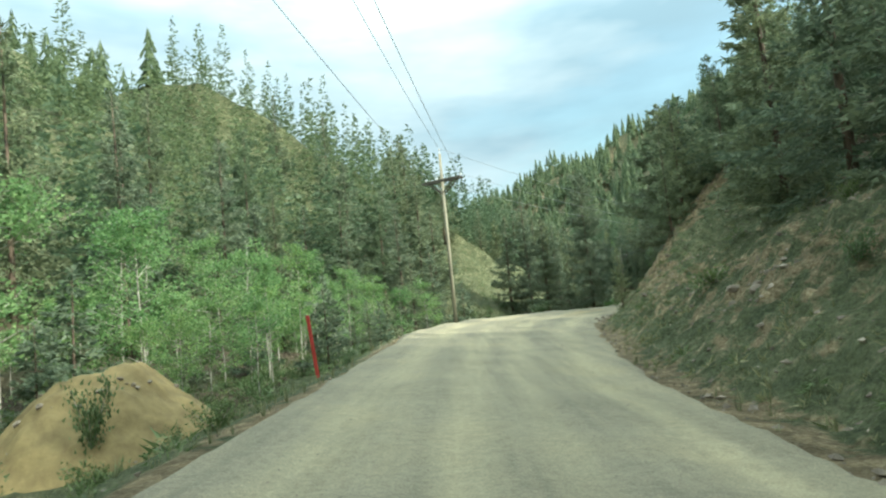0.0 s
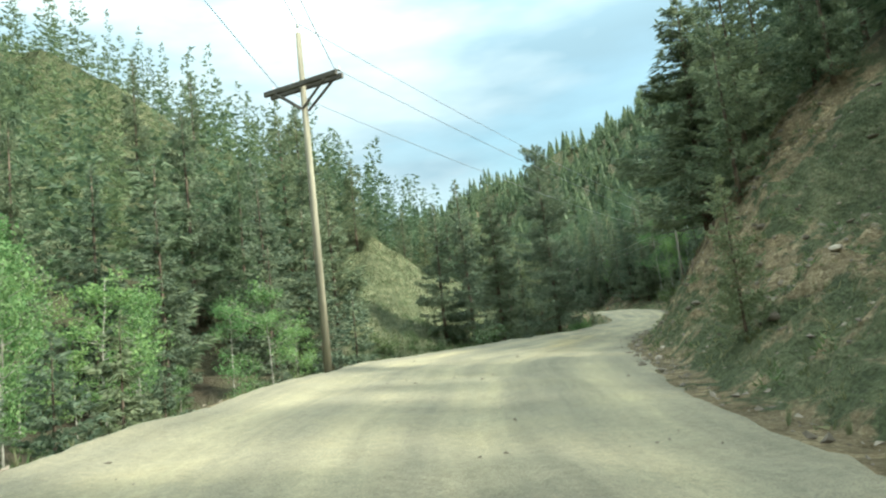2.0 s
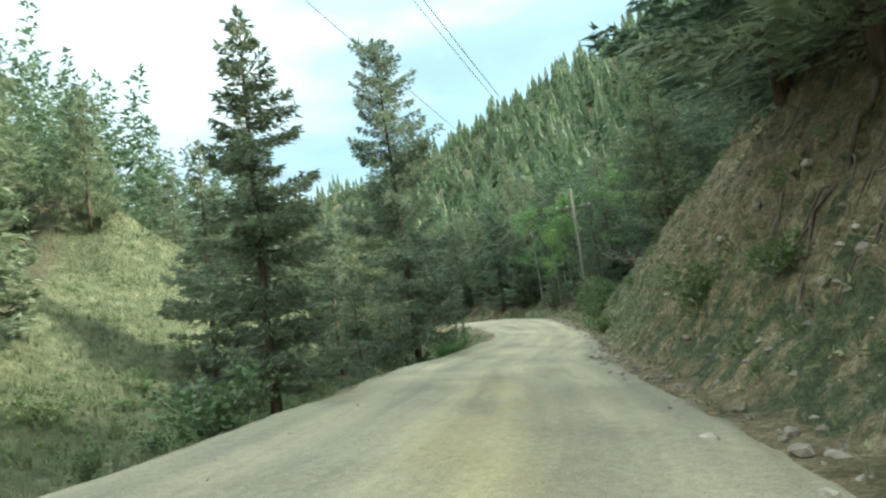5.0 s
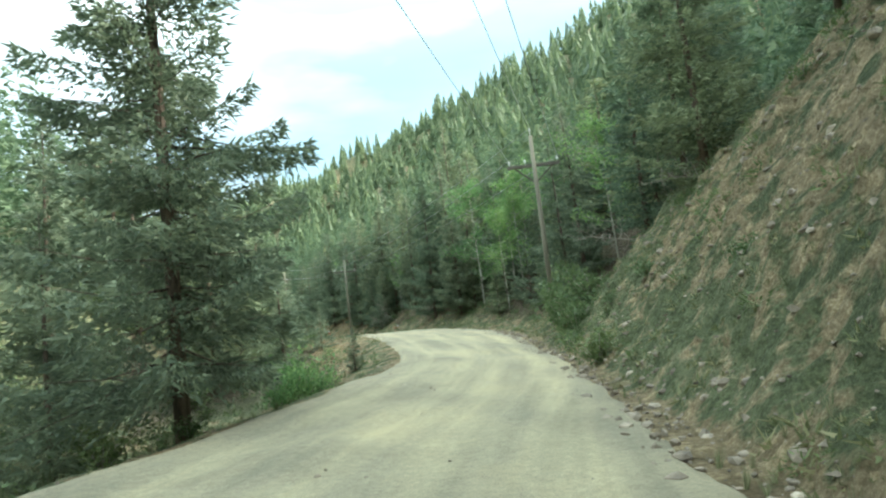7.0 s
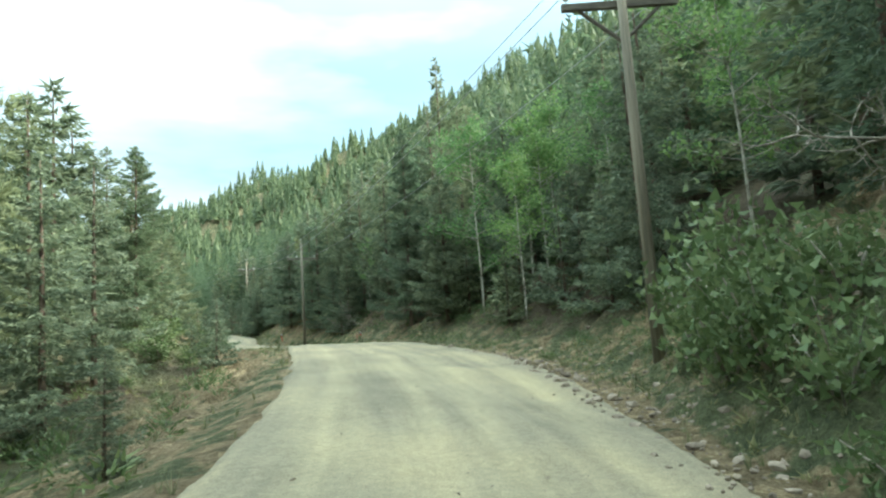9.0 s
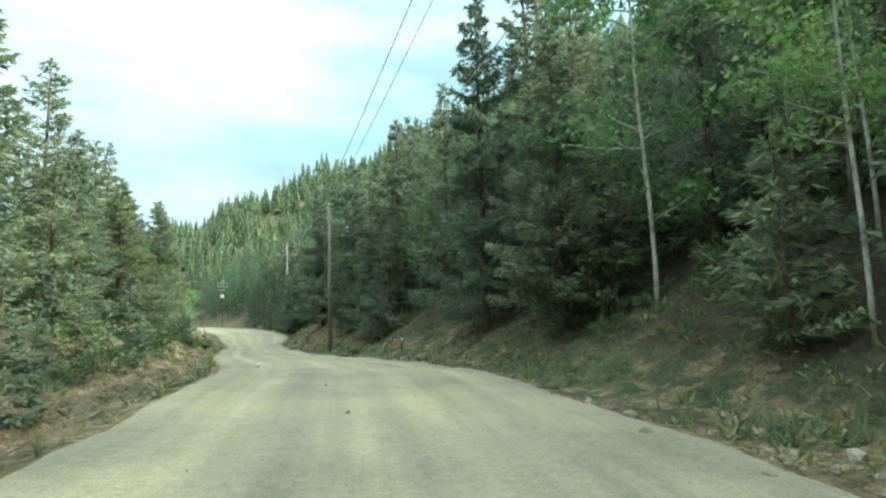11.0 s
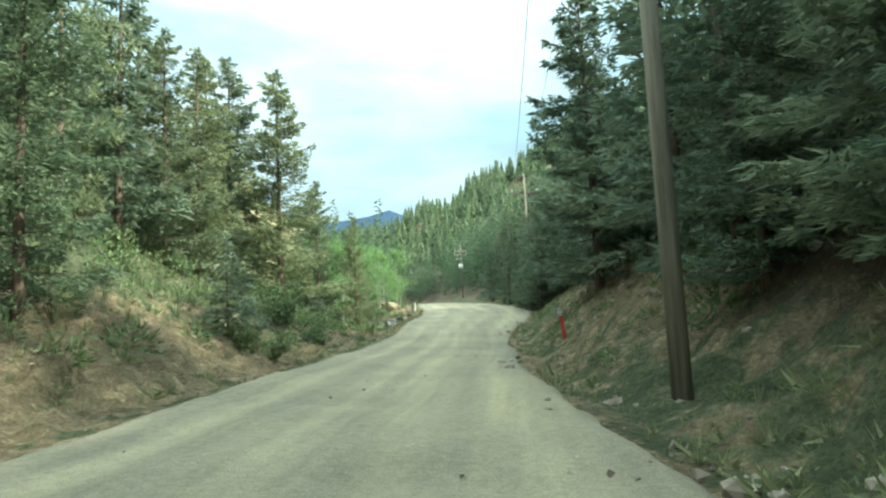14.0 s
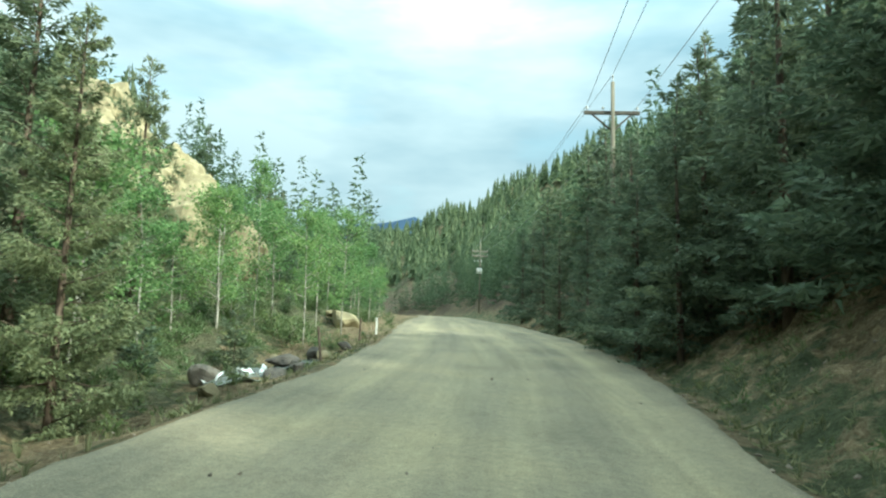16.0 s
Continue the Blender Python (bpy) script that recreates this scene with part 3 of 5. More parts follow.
tracks = sum(np.exp(-((lane - c) / 0.055) ** 2) for c in (0.20, 0.44, 0.60, 0.84)) + 0 * RX
ragged = np.clip((np.abs(lane - 0.5) + 0.010 * W15(RX, RY) + 0.006 * W06(RX, RY) - 0.49) / 0.07, 0, 1)
RZ = RZ - 0.025 * tracks + 0.018 * W15(RX, RY) * 0.6 + 0.010 * W06(RX, RY) + 0.03 * W4(RX, RY) + 0.03 - ragged * 0.30
ri = np.arange(RX.size).reshape(RX.shape)
rq = np.stack([ri[:-1, :-1], ri[:-1, 1:], ri[1:, 1:], ri[1:, :-1]], -1).reshape(-1, 4)
road_me = bpy.data.meshes.new("road")
road_me.from_pydata(np.stack([RX, RY, RZ], -1).reshape(-1, 3).tolist(), [], rq.tolist())
road_me.materials.append(ROAD)
road_me.polygons.foreach_set("use_smooth", np.ones(len(road_me.polygons), bool))
ta = road_me.attributes.new("track", "FLOAT", "POINT")
ta.data.foreach_set("value", np.clip(tracks + 0.25 * W4(RX * 2.0, RY * 0.12), 0, 1).ravel().astype(np.float32))
run_m = np.cumsum(np.r_[0, np.hypot(*np.diff(SECT, axis=0).T)])[:, None] + 0 * RX
width_m = np.hypot(near_r[:, 0] - SECT[:, 0], near_r[:, 1] - SECT[:, 1])[:, None]
# a yellower streak along the right wheel track at the first bend
yellow_streak = np.exp(-((RX - 10.4 - (RY - 38.9) * 0.47 + 0.25 * W4(RX, RY)) / 0.75) ** 2) * np.clip((RY - 36) / 4, 0, 1) * np.clip((53 - RY) / 4, 0, 1) * np.clip(0.7 + 0.3 * W15(RX, RY), 0, 1)
road_me.attributes.new("ochre", "FLOAT", "POINT").data.foreach_set("value", yellow_streak.ravel().astype(np.float32))
va = road_me.attributes.new("along", "FLOAT_VECTOR", "POINT")
va.data.foreach_set("vector", np.stack([lane * width_m * 2.2, run_m * 0.09, 0 * RX], -1).ravel().astype(np.float32))
road_me.update()
tagged(new("road", road_me), "pale graded gravel road with faint wheel tracks", "road", kind="structure")

# the range beyond the valley's end, its distance haze put into the blue colour
fb_v, fb_f = [], []
for i in range(61):
    a = radians(-40 + i * 2.0)
    top = 395 + 55 * math.sin(i * 0.55 + 1.0) + 25 * math.sin(i * 1.7) + 12 * math.sin(i * 4.1)
    for r, z in ((2600, -60), (2750, top * 0.6), (2900, top), (3200, -60)):
        fb_v.append((-math.sin(a) * r, math.cos(a) * r, z))
for i in range(60):
    for k in range(3):
        fb_f.append((i * 4 + k, i * 4 + 4 + k, i * 4 + 5 + k, i * 4 + 1 + k))
tagged(new("backdrop", mesh_of("backdrop", fb_v, fb_f, FAR_BLUE, True)), "distant blue wooded mountain range", "mountains", kind="structure")

# ---- trees ----
def spike(verts, faces, base, tip, side, w):
    """A spray of needles: wide at its root and pointed."""
    o = len(verts)
    verts.extend((base + side * w, tip, base - side * w))
    faces.append((o, o + 1, o + 2))


def blades(rng, root, way, ln, w):
    """Needle sprays as pointed slips: verts and faces."""
    way = way / (np.linalg.norm(way, axis=1)[:, None] + 1e-9)
    side = np.cross(way, rng.randn(len(root), 3))
    side = side / (np.linalg.norm(side, axis=1)[:, None] + 1e-9) * w * (0.7 + 0.6 * rng.rand(len(root), 1))
    tip = root + way * ln * (0.6 + 0.8 * rng.rand(len(root), 1))
    verts = np.stack([root + side, tip, root - side], 1).reshape(-1, 3)
    return verts, np.arange(len(verts)).reshape(-1, 3).tolist()


def conifer_mesh(rng, h, r, limbs=110, sprays=7000, ln=0.26, w=0.045, bare=0.05, droop=0.35, gap=0.0, sweep=0.85, pine=False, twigs=True):
    """Trunk and crown of one conifer at the origin: whorls of limbs, each a drooping frond or, on a pine, a few tufts."""
    lean = (rng.rand(2) - 0.5) * 0.03 * h
    axis = lambda u: np.array([lean[0] * u * u, lean[1] * u * u, h * u])
    us = np.linspace(0, 1, 6)
    r0 = 0.0105 * h + 0.02
    trunk = [tube([axis(u) for u in us], [r0 * (1 - u) ** 0.85 + 0.012 for u in us], 7)]
    levels = h * (1.7 if pine else 2.3)
    rows = []
    for i in range(limbs):
        u = bare + (0.985 - bare) * ((i + rng.rand()) / limbs) ** 0.92
        u = min(0.985, max(bare, (round(u * levels) + 0.22 * rng.randn()) / levels))
        if rng.rand() < gap:
            continue
        ang = rng.rand() * 6.2832
        full = (1 - u) ** sweep * (0.55 + 0.45 * min(1, (u - bare) / 0.12 + 0.2))
        reach = r * full * (0.62 + 0.5 * rng.rand()) * (1 + 0.22 * math.sin(ang + 7.0 * u + h)) + 0.10
        rows.append((u, ang, reach))
    total = sum(q[2] ** 1.35 for q in rows)
    roots, ways = [], []
    for u, ang, reach in rows:
        out = np.array([math.cos(ang), math.sin(ang), 0.0])
        side = np.array([-out[1], out[0], 0.0])
        up = (0.55 * u + 0.10 if pine else 0.50 * u - droop * (1 - u)) + 0.16 * rng.randn()
        curl = 0.22 if pine else 0.26 * (1 - u)
        start = axis(u)
        limb = lambda t: start + np.outer(t, out) * reach + np.outer(reach * (up * t + curl * t * t), (0, 0, 1))
        n = max(2, int(sprays * reach ** 1.35 / total))
        if twigs and reach > 0.5:
            trunk.append(tube(limb(np.array([0, 0.45, 0.9])), [0.012 + 0.006 * reach, 0.012, 0.004], 3))
        if pine:
            k = max(1, int(2.2 * reach))
            at = limb(0.2 + 0.8 * rng.rand(k) ** 0.8) + np.outer(rng.randn(k) * 0.16 * reach, side) + rng.randn(k, 3) * 0.05
            pick = rng.randint(k, size=n)
            spread_ = rng.randn(n, 3)
            spread_ = spread_ / np.linalg.norm(spread_, axis=1)[:, None]
            roots.append(at[pick] + spread_ * (0.03 + 0.16 * rng.rand(n, 1) ** 1.5) * (0.75 + 0.3 * reach) * (1.3, 1.3, 0.8))
            ways.append(spread_ + out * 0.45 + np.array([0, 0, 0.25]))
        else:
            t = rng.rand(n) ** 0.78
            wide = reach * 0.38 * (1.02 - t) ** 0.7 * np.minimum(1, t / 0.25) + 0.05
            lat = wide * (2 * rng.rand(n) - 1)
            fall = 0.30 * np.abs(lat) + (0.05 + 0.10 * reach) * rng.rand(n) ** 2
            roots.append(limb(t) + np.outer(lat, side) - np.outer(fall, (0, 0, 1)))
            ways.append(out * 0.6 + np.outer(np.sign(lat) * (0.25 + 0.4 * rng.rand(n)), side) + np.outer(0.25 - 0.7 * rng.rand(n), (0, 0, 1)) + rng.randn(n, 3) * 0.22)
    n = max(5, sprays // 160)
    t = rng.rand(n, 1)
    a = rng.rand(n) * 6.2832
    ring = np.stack([np.cos(a), np.sin(a), 0.9 + 0 * a], -1)
    roots.append(axis(1.0) - t * (0, 0, 0.09 * h) + ring * (1, 1, 0) * t * 0.02 * h)
    ways.append(ring)
    crown = blades(rng, np.vstack(roots), np.vstack(ways), ln, w)
    for k in range(5):
        u = 0.03 + rng.rand() * max(bare, 0.15)
        a = rng.rand() * 6.2832
        p = axis(u)
        q = p + np.array([math.cos(a), math.sin(a), -0.15]) * r * 0.35 * (0.4 + rng.rand())
        trunk.append(tube([p, q], [0.018, 0.005], 4))
    return joined(trunk), crown


def aspen_mesh(rng, h, r, leaves=1500, bare=0.42, size=0.10):
    bend = (rng.rand(2) - 0.5) * 0.10 * h
    axis = lambda u: np.array([bend[0] * u * u + 0.03 * math.sin(u * 9), bend[1] * u * u, h * u])
    us = np.linspace(0, 0.97, 9)
    wood = [tube([axis(u) for u in us], [(0.0034 * h + 0.010) * (1 - u) ** 0.8 + 0.006 for u in us], 7)]
    verts, faces, ends = [], [], []
    for i in range(int(16 + h)):
        u = bare * 0.75 + (0.98 - bare * 0.75) * rng.rand()
        a = rng.rand() * 6.2832
        ln = r * (0.35 + 0.75 * rng.rand()) * (1.0 if u < 0.75 else 0.55)
        p = axis(u)
        q = p + np.array([math.cos(a) * ln, math.sin(a) * ln, ln * (0.25 + 0.5 * rng.rand())])
        wood.append(tube([p, p * 0.5 + q * 0.5 - (0, 0, 0.04 * ln), q], [0.012 + 0.001 * h, 0.010, 0.004], 4))
        ends.append((p, q))
    for i in range(leaves):
        p, q = ends[rng.randint(len(ends))]
        s = 0.35 + 0.75 * rng.rand()
        c = p + (q - p) * s + rng.randn(3) * np.array([0.20, 0.20, 0.17]) * (0.6 + r * 0.22)
        d, e = rng.randn(3), rng.randn(3)
        d /= np.linalg.norm(d)
        e = np.cross(d, e)
        e /= np.linalg.norm(e)
        sz = size * (0.7 + 0.7 * rng.rand())
        spike(verts, faces, c - d * sz * 0.5, c + d * sz * 0.6, e, sz * 0.5)
    return joined(wood), (verts, faces)


def bush_mesh(rng, h, r, leaves=500, size=0.08):
    wood, verts, faces = [], [], []
    for i in range(6):
        a, ln = rng.rand() * 6.2832, h * (0.6 + 0.5 * rng.rand())
        q = np.array([math.cos(a) * r * rng.rand(), math.sin(a) * r * rng.rand(), ln])
        wood.append(tube([np.zeros(3), q * 0.5 + (0, 0, 0.05), q], [0.016, 0.011, 0.004], 3))
        for k in range(leaves // 6):
            s = 0.25 + 0.8 * rng.rand()
            c = q * s + rng.randn(3) * 0.16 * r
            c[2] = abs(c[2])
            d, e = rng.randn(3), rng.randn(3)
            d[2] = abs(d[2]) + 0.4
            d /= np.linalg.norm(d)
            e = np.cross(d, e)
            e /= np.linalg.norm(e)
            sz = size * (0.6 + 0.9 * rng.rand())
            spike(verts, faces, c, c + d * sz * 1.1, e, sz * 0.42)
    return joined(wood), (verts, faces)


def prototype(name, pair, wood, leaf, label, category, group):
    e = thing(name, 0, 0, -400, label, category, group)
    part_of("trunk", mesh_of(name + "_trunk", *pair[0], wood, True), e)
    part_of("crown", mesh_of(name + "_crown", *pair[1], leaf), e)
    return e


rng = np.random.RandomState(11)
SPRUCES = [prototype("spruce_tree", conifer_mesh(rng, 10, 2.4, 115, 7400, 0.23, 0.045, twigs=False), BARK, NEEDLES, "dark green spruce with drooping branches to the ground", "conifer tree", "roadside conifers"),
           prototype("spruce_tree", conifer_mesh(rng, 10, 1.9, 105, 6400, 0.23, 0.043, bare=0.03, droop=0.3, twigs=False), BARK, NEEDLES, "slim dark green spruce with a pointed top", "conifer tree", "roadside conifers"),
           prototype("spruce_tree", conifer_mesh(rng, 10, 2.8, 105, 7400, 0.23, 0.045, bare=0.06, droop=0.42, gap=0.12, sweep=0.75, twigs=False), BARK, NEEDLES, "broad shaggy spruce with uneven drooping branches", "conifer tree", "roadside conifers"),
           prototype("spruce_tree", conifer_mesh(rng, 10, 2.1, 80, 4200, 0.26, 0.050, bare=0.10, droop=0.4, gap=0.2, twigs=False), BARK, NEEDLES, "thin dark spruce with gaps between its branches", "conifer tree", "roadside conifers")]
FINE = [prototype("tall_spruce", conifer_mesh(rng, 14, 3.7, 170, 40000, 0.20, 0.032, 0.07, 0.45, 0.06, 0.5), BARK, NEEDLES, "tall spruce with drooping needle-laden branches beside the road", "conifer tree", "roadside conifers"),
        prototype("spruce_tree", conifer_mesh(rng, 10, 2.6, 125, 19000, 0.19, 0.033, 0.06, 0.38, 0.08, 0.8), BARK, NEEDLES, "slender spruce with ragged branches beside the road", "conifer tree", "roadside conifers")]
PINES = [prototype("pine_tree", conifer_mesh(rng, 10, 2.4, 110, 7200, 0.24, 0.046, 0.03, 0.08, 0.08, 0.62, twigs=False), PINE_BARK, PINE_NEEDLES, "olive green pine with an open ragged crown", "conifer tree", "roadside pines"),
         prototype("pine_tree", conifer_mesh(rng, 10, 2.2, 105, 7600, 0.24, 0.040, 0.02, 0.1, 0.06, 0.62, True, False), PINE_BARK, PINE_NEEDLES, "rounded olive green pine with a reddish trunk", "conifer tree", "roadside pines")]
NEAR_PINE = prototype("tall_pine", conifer_mesh(rng, 10, 2.4, 130, 21000, 0.16, 0.028, 0.02, 0.12, 0.08, 0.66), PINE_BARK, PINE_NEEDLES, "olive green pine with ragged needle clusters beside the road", "conifer tree", "roadside pines")
ASPENS = [prototype("aspen_tree", aspen_mesh(rng, 7, 1.5, 2600, size=0.085), ASPEN_BARK, ASPEN_LEAVES, "bright green aspen with a thin pale trunk", "aspen tree", "roadside aspens"),
          prototype("aspen_tree", aspen_mesh(rng, 7, 1.2, 2000, 0.5, 0.085), ASPEN_BARK, ASPEN_LEAVES, "slender aspen with a white trunk and light leaves", "aspen tree", "roadside aspens"),
          prototype("aspen_tree", aspen_mesh(rng, 7, 1.8, 3200, 0.3, 0.085), ASPEN_BARK, ASPEN_LEAVES, "leafy young aspen with several pale limbs", "aspen tree", "roadside aspens")]
BUSHES = [prototype("bush", bush_mesh(rng, 0.9, 0.7, 800, 0.06), DEAD_WOOD, BUSH_LEAVES, "low green bush on the bank", "bush", "bushes on the banks"),
          prototype("bush", bush_mesh(rng, 0.6, 0.6, 550, 0.055), DEAD_WOOD, BUSH_LEAVES, "small scrubby bush in dry grass", "bush", "bushes on the banks")]
SHRUB = prototype("shrub", bush_mesh(rng, 1.0, 0.9, 1300, 0.075), DEAD_WOOD, ASPEN_LEAVES, "bright green leafy shrub at the road's edge", "bush", "bushes on the banks")
LIGHT = [prototype("spruce_tree", conifer_mesh(rng, 10, 2.2 + 0.2 * k, 75, 2700, 0.38, 0.078, 0.04, 0.34, 0.06, twigs=False), BARK, NEEDLES, "green spruce standing in the roadside woods", "conifer tree", "conifers in the near woods") for k in range(2)]
LIGHT += [prototype("pine_tree", conifer_mesh(rng, 10, 2.3, 75, 2700, 0.37, 0.072, 0.04, 0.1, 0.08, 0.65, twigs=False), PINE_BARK, PINE_NEEDLES, "olive green pine standing in the roadside woods", "conifer tree", "conifers in the near woods") for k in range(2)]
YOUNG = [prototype("young_spruce", conifer_mesh(rng, 10, 3.2 + 0.5 * k, 55, 1750, 0.55, 0.115, 0.02, 0.25, 0.04, 0.8, twigs=False), BARK, NEEDLES, "bushy young spruce on the shaded slope", "conifer tree", "young spruces") for k in range(2)]
BASE_H = {"spruce_tree": 10.0, "young_spruce": 10.0, "tall_pine": 10.0, "tall_spruce": 14.0, "pine_tree": 10.0, "aspen_tree": 7.0, "bush": 1.0, "shrub": 1.0}
TAKEN = []


def stand(proto, x, y, h, wide=1.0, turn=None, sink=0.12, z=None):
    """A copy of a plant with its foot on the ground."""
    s = h / BASE_H[proto.name.split(".")[0]]
    t = random.random() * 360 if turn is None else turn
    ob = copy_thing(proto, pose(x, y, (ground_z(x, y) if z is None else z) - sink * min(1.0, s), 0, 0, t) @ Matrix.Diagonal((s * wide, s * wide, s, 1)))
    TAKEN.append((x, y))
    return ob


# ---- power line ----
def power_pole(x, y, z, h, facing, arm=3.2, arms=1, label="weathered wooden power pole with one crossarm and insulators", transformer=False, double=False, pale=False, drop=1.45):
    """facing: the way of the wires, degrees left of +y; the crossarm lies across it."""
    p = thing("power_pole", x, y, z, label, "utility pole", "power poles", facing)
    part_of("pole", mesh_of("pole", *tube([(0, 0, -0.6), (0, 0, h * 0.5), (0, 0, h)], [0.135, 0.115, 0.09], 12), POLE_WOOD if double else SHADED_POLE, True), p)
    for k in range(arms):
        za = h - drop - 0.75 * k
        for side in ((-1, 1) if double else (1,)):
            # pale arms: a lighter wood colour stands in for sun on them
            part("crossarm", box(bmesh.new(), arm, 0.12, 0.17, pose(0, 0.17 * side, za), 0.012), ARM_WOOD if not pale else DEAD_WOOD, p, "wooden crossarm")
            for s in (-1, 1):
                v, f = tube([(s * arm * 0.36, 0.20 * side, za - 0.05), (s * 0.04, 0.15 * side, za - 0.85)], [0.045, 0.045], 6)
                part_of("brace", mesh_of("brace", v, f, ARM_WOOD), p)
        for xi in (-arm / 2 + 0.12, -arm * 0.16, arm / 2 - 0.12):
            bm = bmesh.new()
            cone(bm, 0.015, 0.015, 0.16, pose(xi, 0.16, za + 0.14), 6)
            cone(bm, 0.075, 0.05, 0.07, pose(xi, 0.16, za + 0.23), 10)
            cone(bm, 0.055, 0.03, 0.07, pose(xi, 0.16, za + 0.29), 10)
            part("insulator", bm, CERAMIC, p, "white porcelain insulator", True)
    if transformer:
        for s in (-0.42, 0.02):
            bm = bmesh.new()
            cone(bm, 0.22, 0.22, 0.75, pose(s, -0.33, h - 4.6), 14)
            cone(bm, 0.23, 0.10, 0.10, pose(s, -0.33, h - 4.18), 14)
            cone(bm, 0.03, 0.02, 0.22, pose(s, -0.33, h - 4.05), 8)
            part("transformer", bm, WHITE_SIGN, p, "pale grey drum transformer", True)
        for s in (-0.9, -0.35, 0.2):
            bm = bmesh.new()
            cone(bm, 0.05, 0.05, 0.32, pose(s, 0.0, h - 3.05), 8)
            cone(bm, 0.07, 0.07, 0.05, pose(s, 0.0, h - 2.86), 8)
            part("cutout", bm, CERAMIC, p, "white fuse cutout", True)
    bm = bmesh.new()
    cone(bm, 0.02, 0.02, 0.3, pose(0, 0, h + 0.1), 6)
    cone(bm, 0.06, 0.03, 0.12, pose(0, 0, h + 0.3), 8)
    part("top_insulator", bm, CERAMIC, p, "", True)
    return p


POLES = [(-2.9, -7.0, None, 10.6, -12), (2.52, 37.45, None, 11.4, -32), (35.6, 75.6, None, 9.3, -28), (39.95, 121.4, None, 9.3, -6),
         (43.3, 171.0, None, 11.8, 2), (36.4, 238.0, 2.4, 11.6, 14)]
WIRE_ENDS = []
for k, (px, py, pz, ph, face) in enumerate(POLES):
    pz = ground_z(px, py) if pz is None else pz
    power_pole(px, py, pz, ph, face, 3.0 if k == 1 else 2.6, 2 if k == 5 else 1, transformer=k == 5, double=k == 1, pale=k == 5, drop=1.85 if k == 1 else 1.45,
               label="tall pale wooden power pole with one crossarm" if k == 1 else ("wooden power pole with two crossarms and transformers" if k == 5 else "weathered wooden power pole beside the gravel road"))
    m = pose(px, py, pz, 0, 0, face)
    WIRE_ENDS.append([m @ Vector((xi, 0.16, ph - (1.52 if k == 1 else 1.12))) for xi in (-1.2, 1.2)] + [m @ Vector((0, 0, ph + 0.38))])
for a, b in zip(WIRE_ENDS[:-1], WIRE_ENDS[1:]):
    for p, q in zip(a, b):
        n = 24
        sag = 0.012 * (q - p).length
        pts = [p.lerp(q, i / n) - Vector((0, 0, 4 * sag * (i / n) * (1 - i / n))) for i in range(n + 1)]
        w = new("power_line", mesh_of("power_line", *tube(pts, [0.012] * (n + 1), 5), WIRE, True))
        tagged(w, "thin bare power line strung between wooden poles", "cable", "power lines")

# ---- woods further up the slopes ----
def far_template(seed, tiers, around, r):
    """A distant conifer of height 1: skirts of drooping sprays that narrow to a point."""
    q = np.random.RandomState(seed)
    v, f = [], []
    for k in range(tiers):
        u = 0.03 + 0.90 * (k / tiers) ** 0.9
        for j in range(max(3, int(around * (1.1 - 0.6 * u)))):
            a = 6.2832 * (j + q.rand()) / max(3, int(around * (1.1 - 0.6 * u)))
            d = np.array([math.cos(a), math.sin(a), 0.0])
            s = np.array([-d[1], d[0], 0.0])
            reach = r * (1.02 - u) ** 0.85 * (0.7 + 0.55 * q.rand()) + 0.004
            low = d * reach + np.array([0, 0, u - 0.02 * q.rand()])
            top = d * reach * 0.25 + np.array([0, 0, u + 1.7 / tiers * (0.7 + 0.5 * q.rand())])
            o = len(v)
            v.extend((low + s * reach * 0.42 + (0, 0, 0.02 * q.rand()), low - s * reach * 0.42, top))
            f.append((o, o + 1, o + 2))
    return np.array(v), f


def tier_template(seed, limbs, sprays, ln, w, r):
    """A light conifer of height 1, without a trunk."""
    v, f = conifer_mesh(np.random.RandomState(seed), 10, r, limbs, sprays, ln, w, 0.03, 0.45, 0.05, 1.0, twigs=False)[1]
    return v / 10.0, f


def woods(name, spots, templates, material, label):
    """Many conifers joined into one mesh. spots: rows of x, y, z, height, turn, kind."""
    allv, allf, o = [], [], 0
    for x, y, z, h, a, k in spots:
        v, f = templates[int(k)]
        c, s = math.cos(a), math.sin(a)
        w = np.asarray(v) * h
        allv.append(np.stack([w[:, 0] * c - w[:, 1] * s + x, w[:, 0] * s + w[:, 1] * c + y, w[:, 2] + z - 0.3], -1))
        allf.extend(tuple(i + o for i in q) for q in f)
        o += len(v)
    me = mesh_of(name, np.vstack(allv).tolist(), allf, material)
    tagged(new(name, me), label, "forest", kind="stuff")


def scatter(seed, x0, x1, y0, y1, spacing, keep):
    """Jittered grid of places where keep(x, y, left, right) holds: rows of x, y, z, left, right."""
    r = np.random.RandomState(seed)
    xs, ys = np.meshgrid(np.arange(x0, x1, spacing), np.arange(y0, y1, spacing))
    xs = xs.ravel() + (r.rand(xs.size) - 0.5) * spacing * 0.95
    ys = ys.ravel() + (r.rand(ys.size) - 0.5) * spacing * 0.95
    z, el, er = height(xs, ys)
    ok = keep(xs, ys, el, er, r)
    return np.stack([xs, ys, z, el, er], -1)[ok], r


def crag_view(x, y):
    """The thinly wooded foot of the crag."""
    return (y > 163) & (y < 196) & (x > 4) & (x < 24)


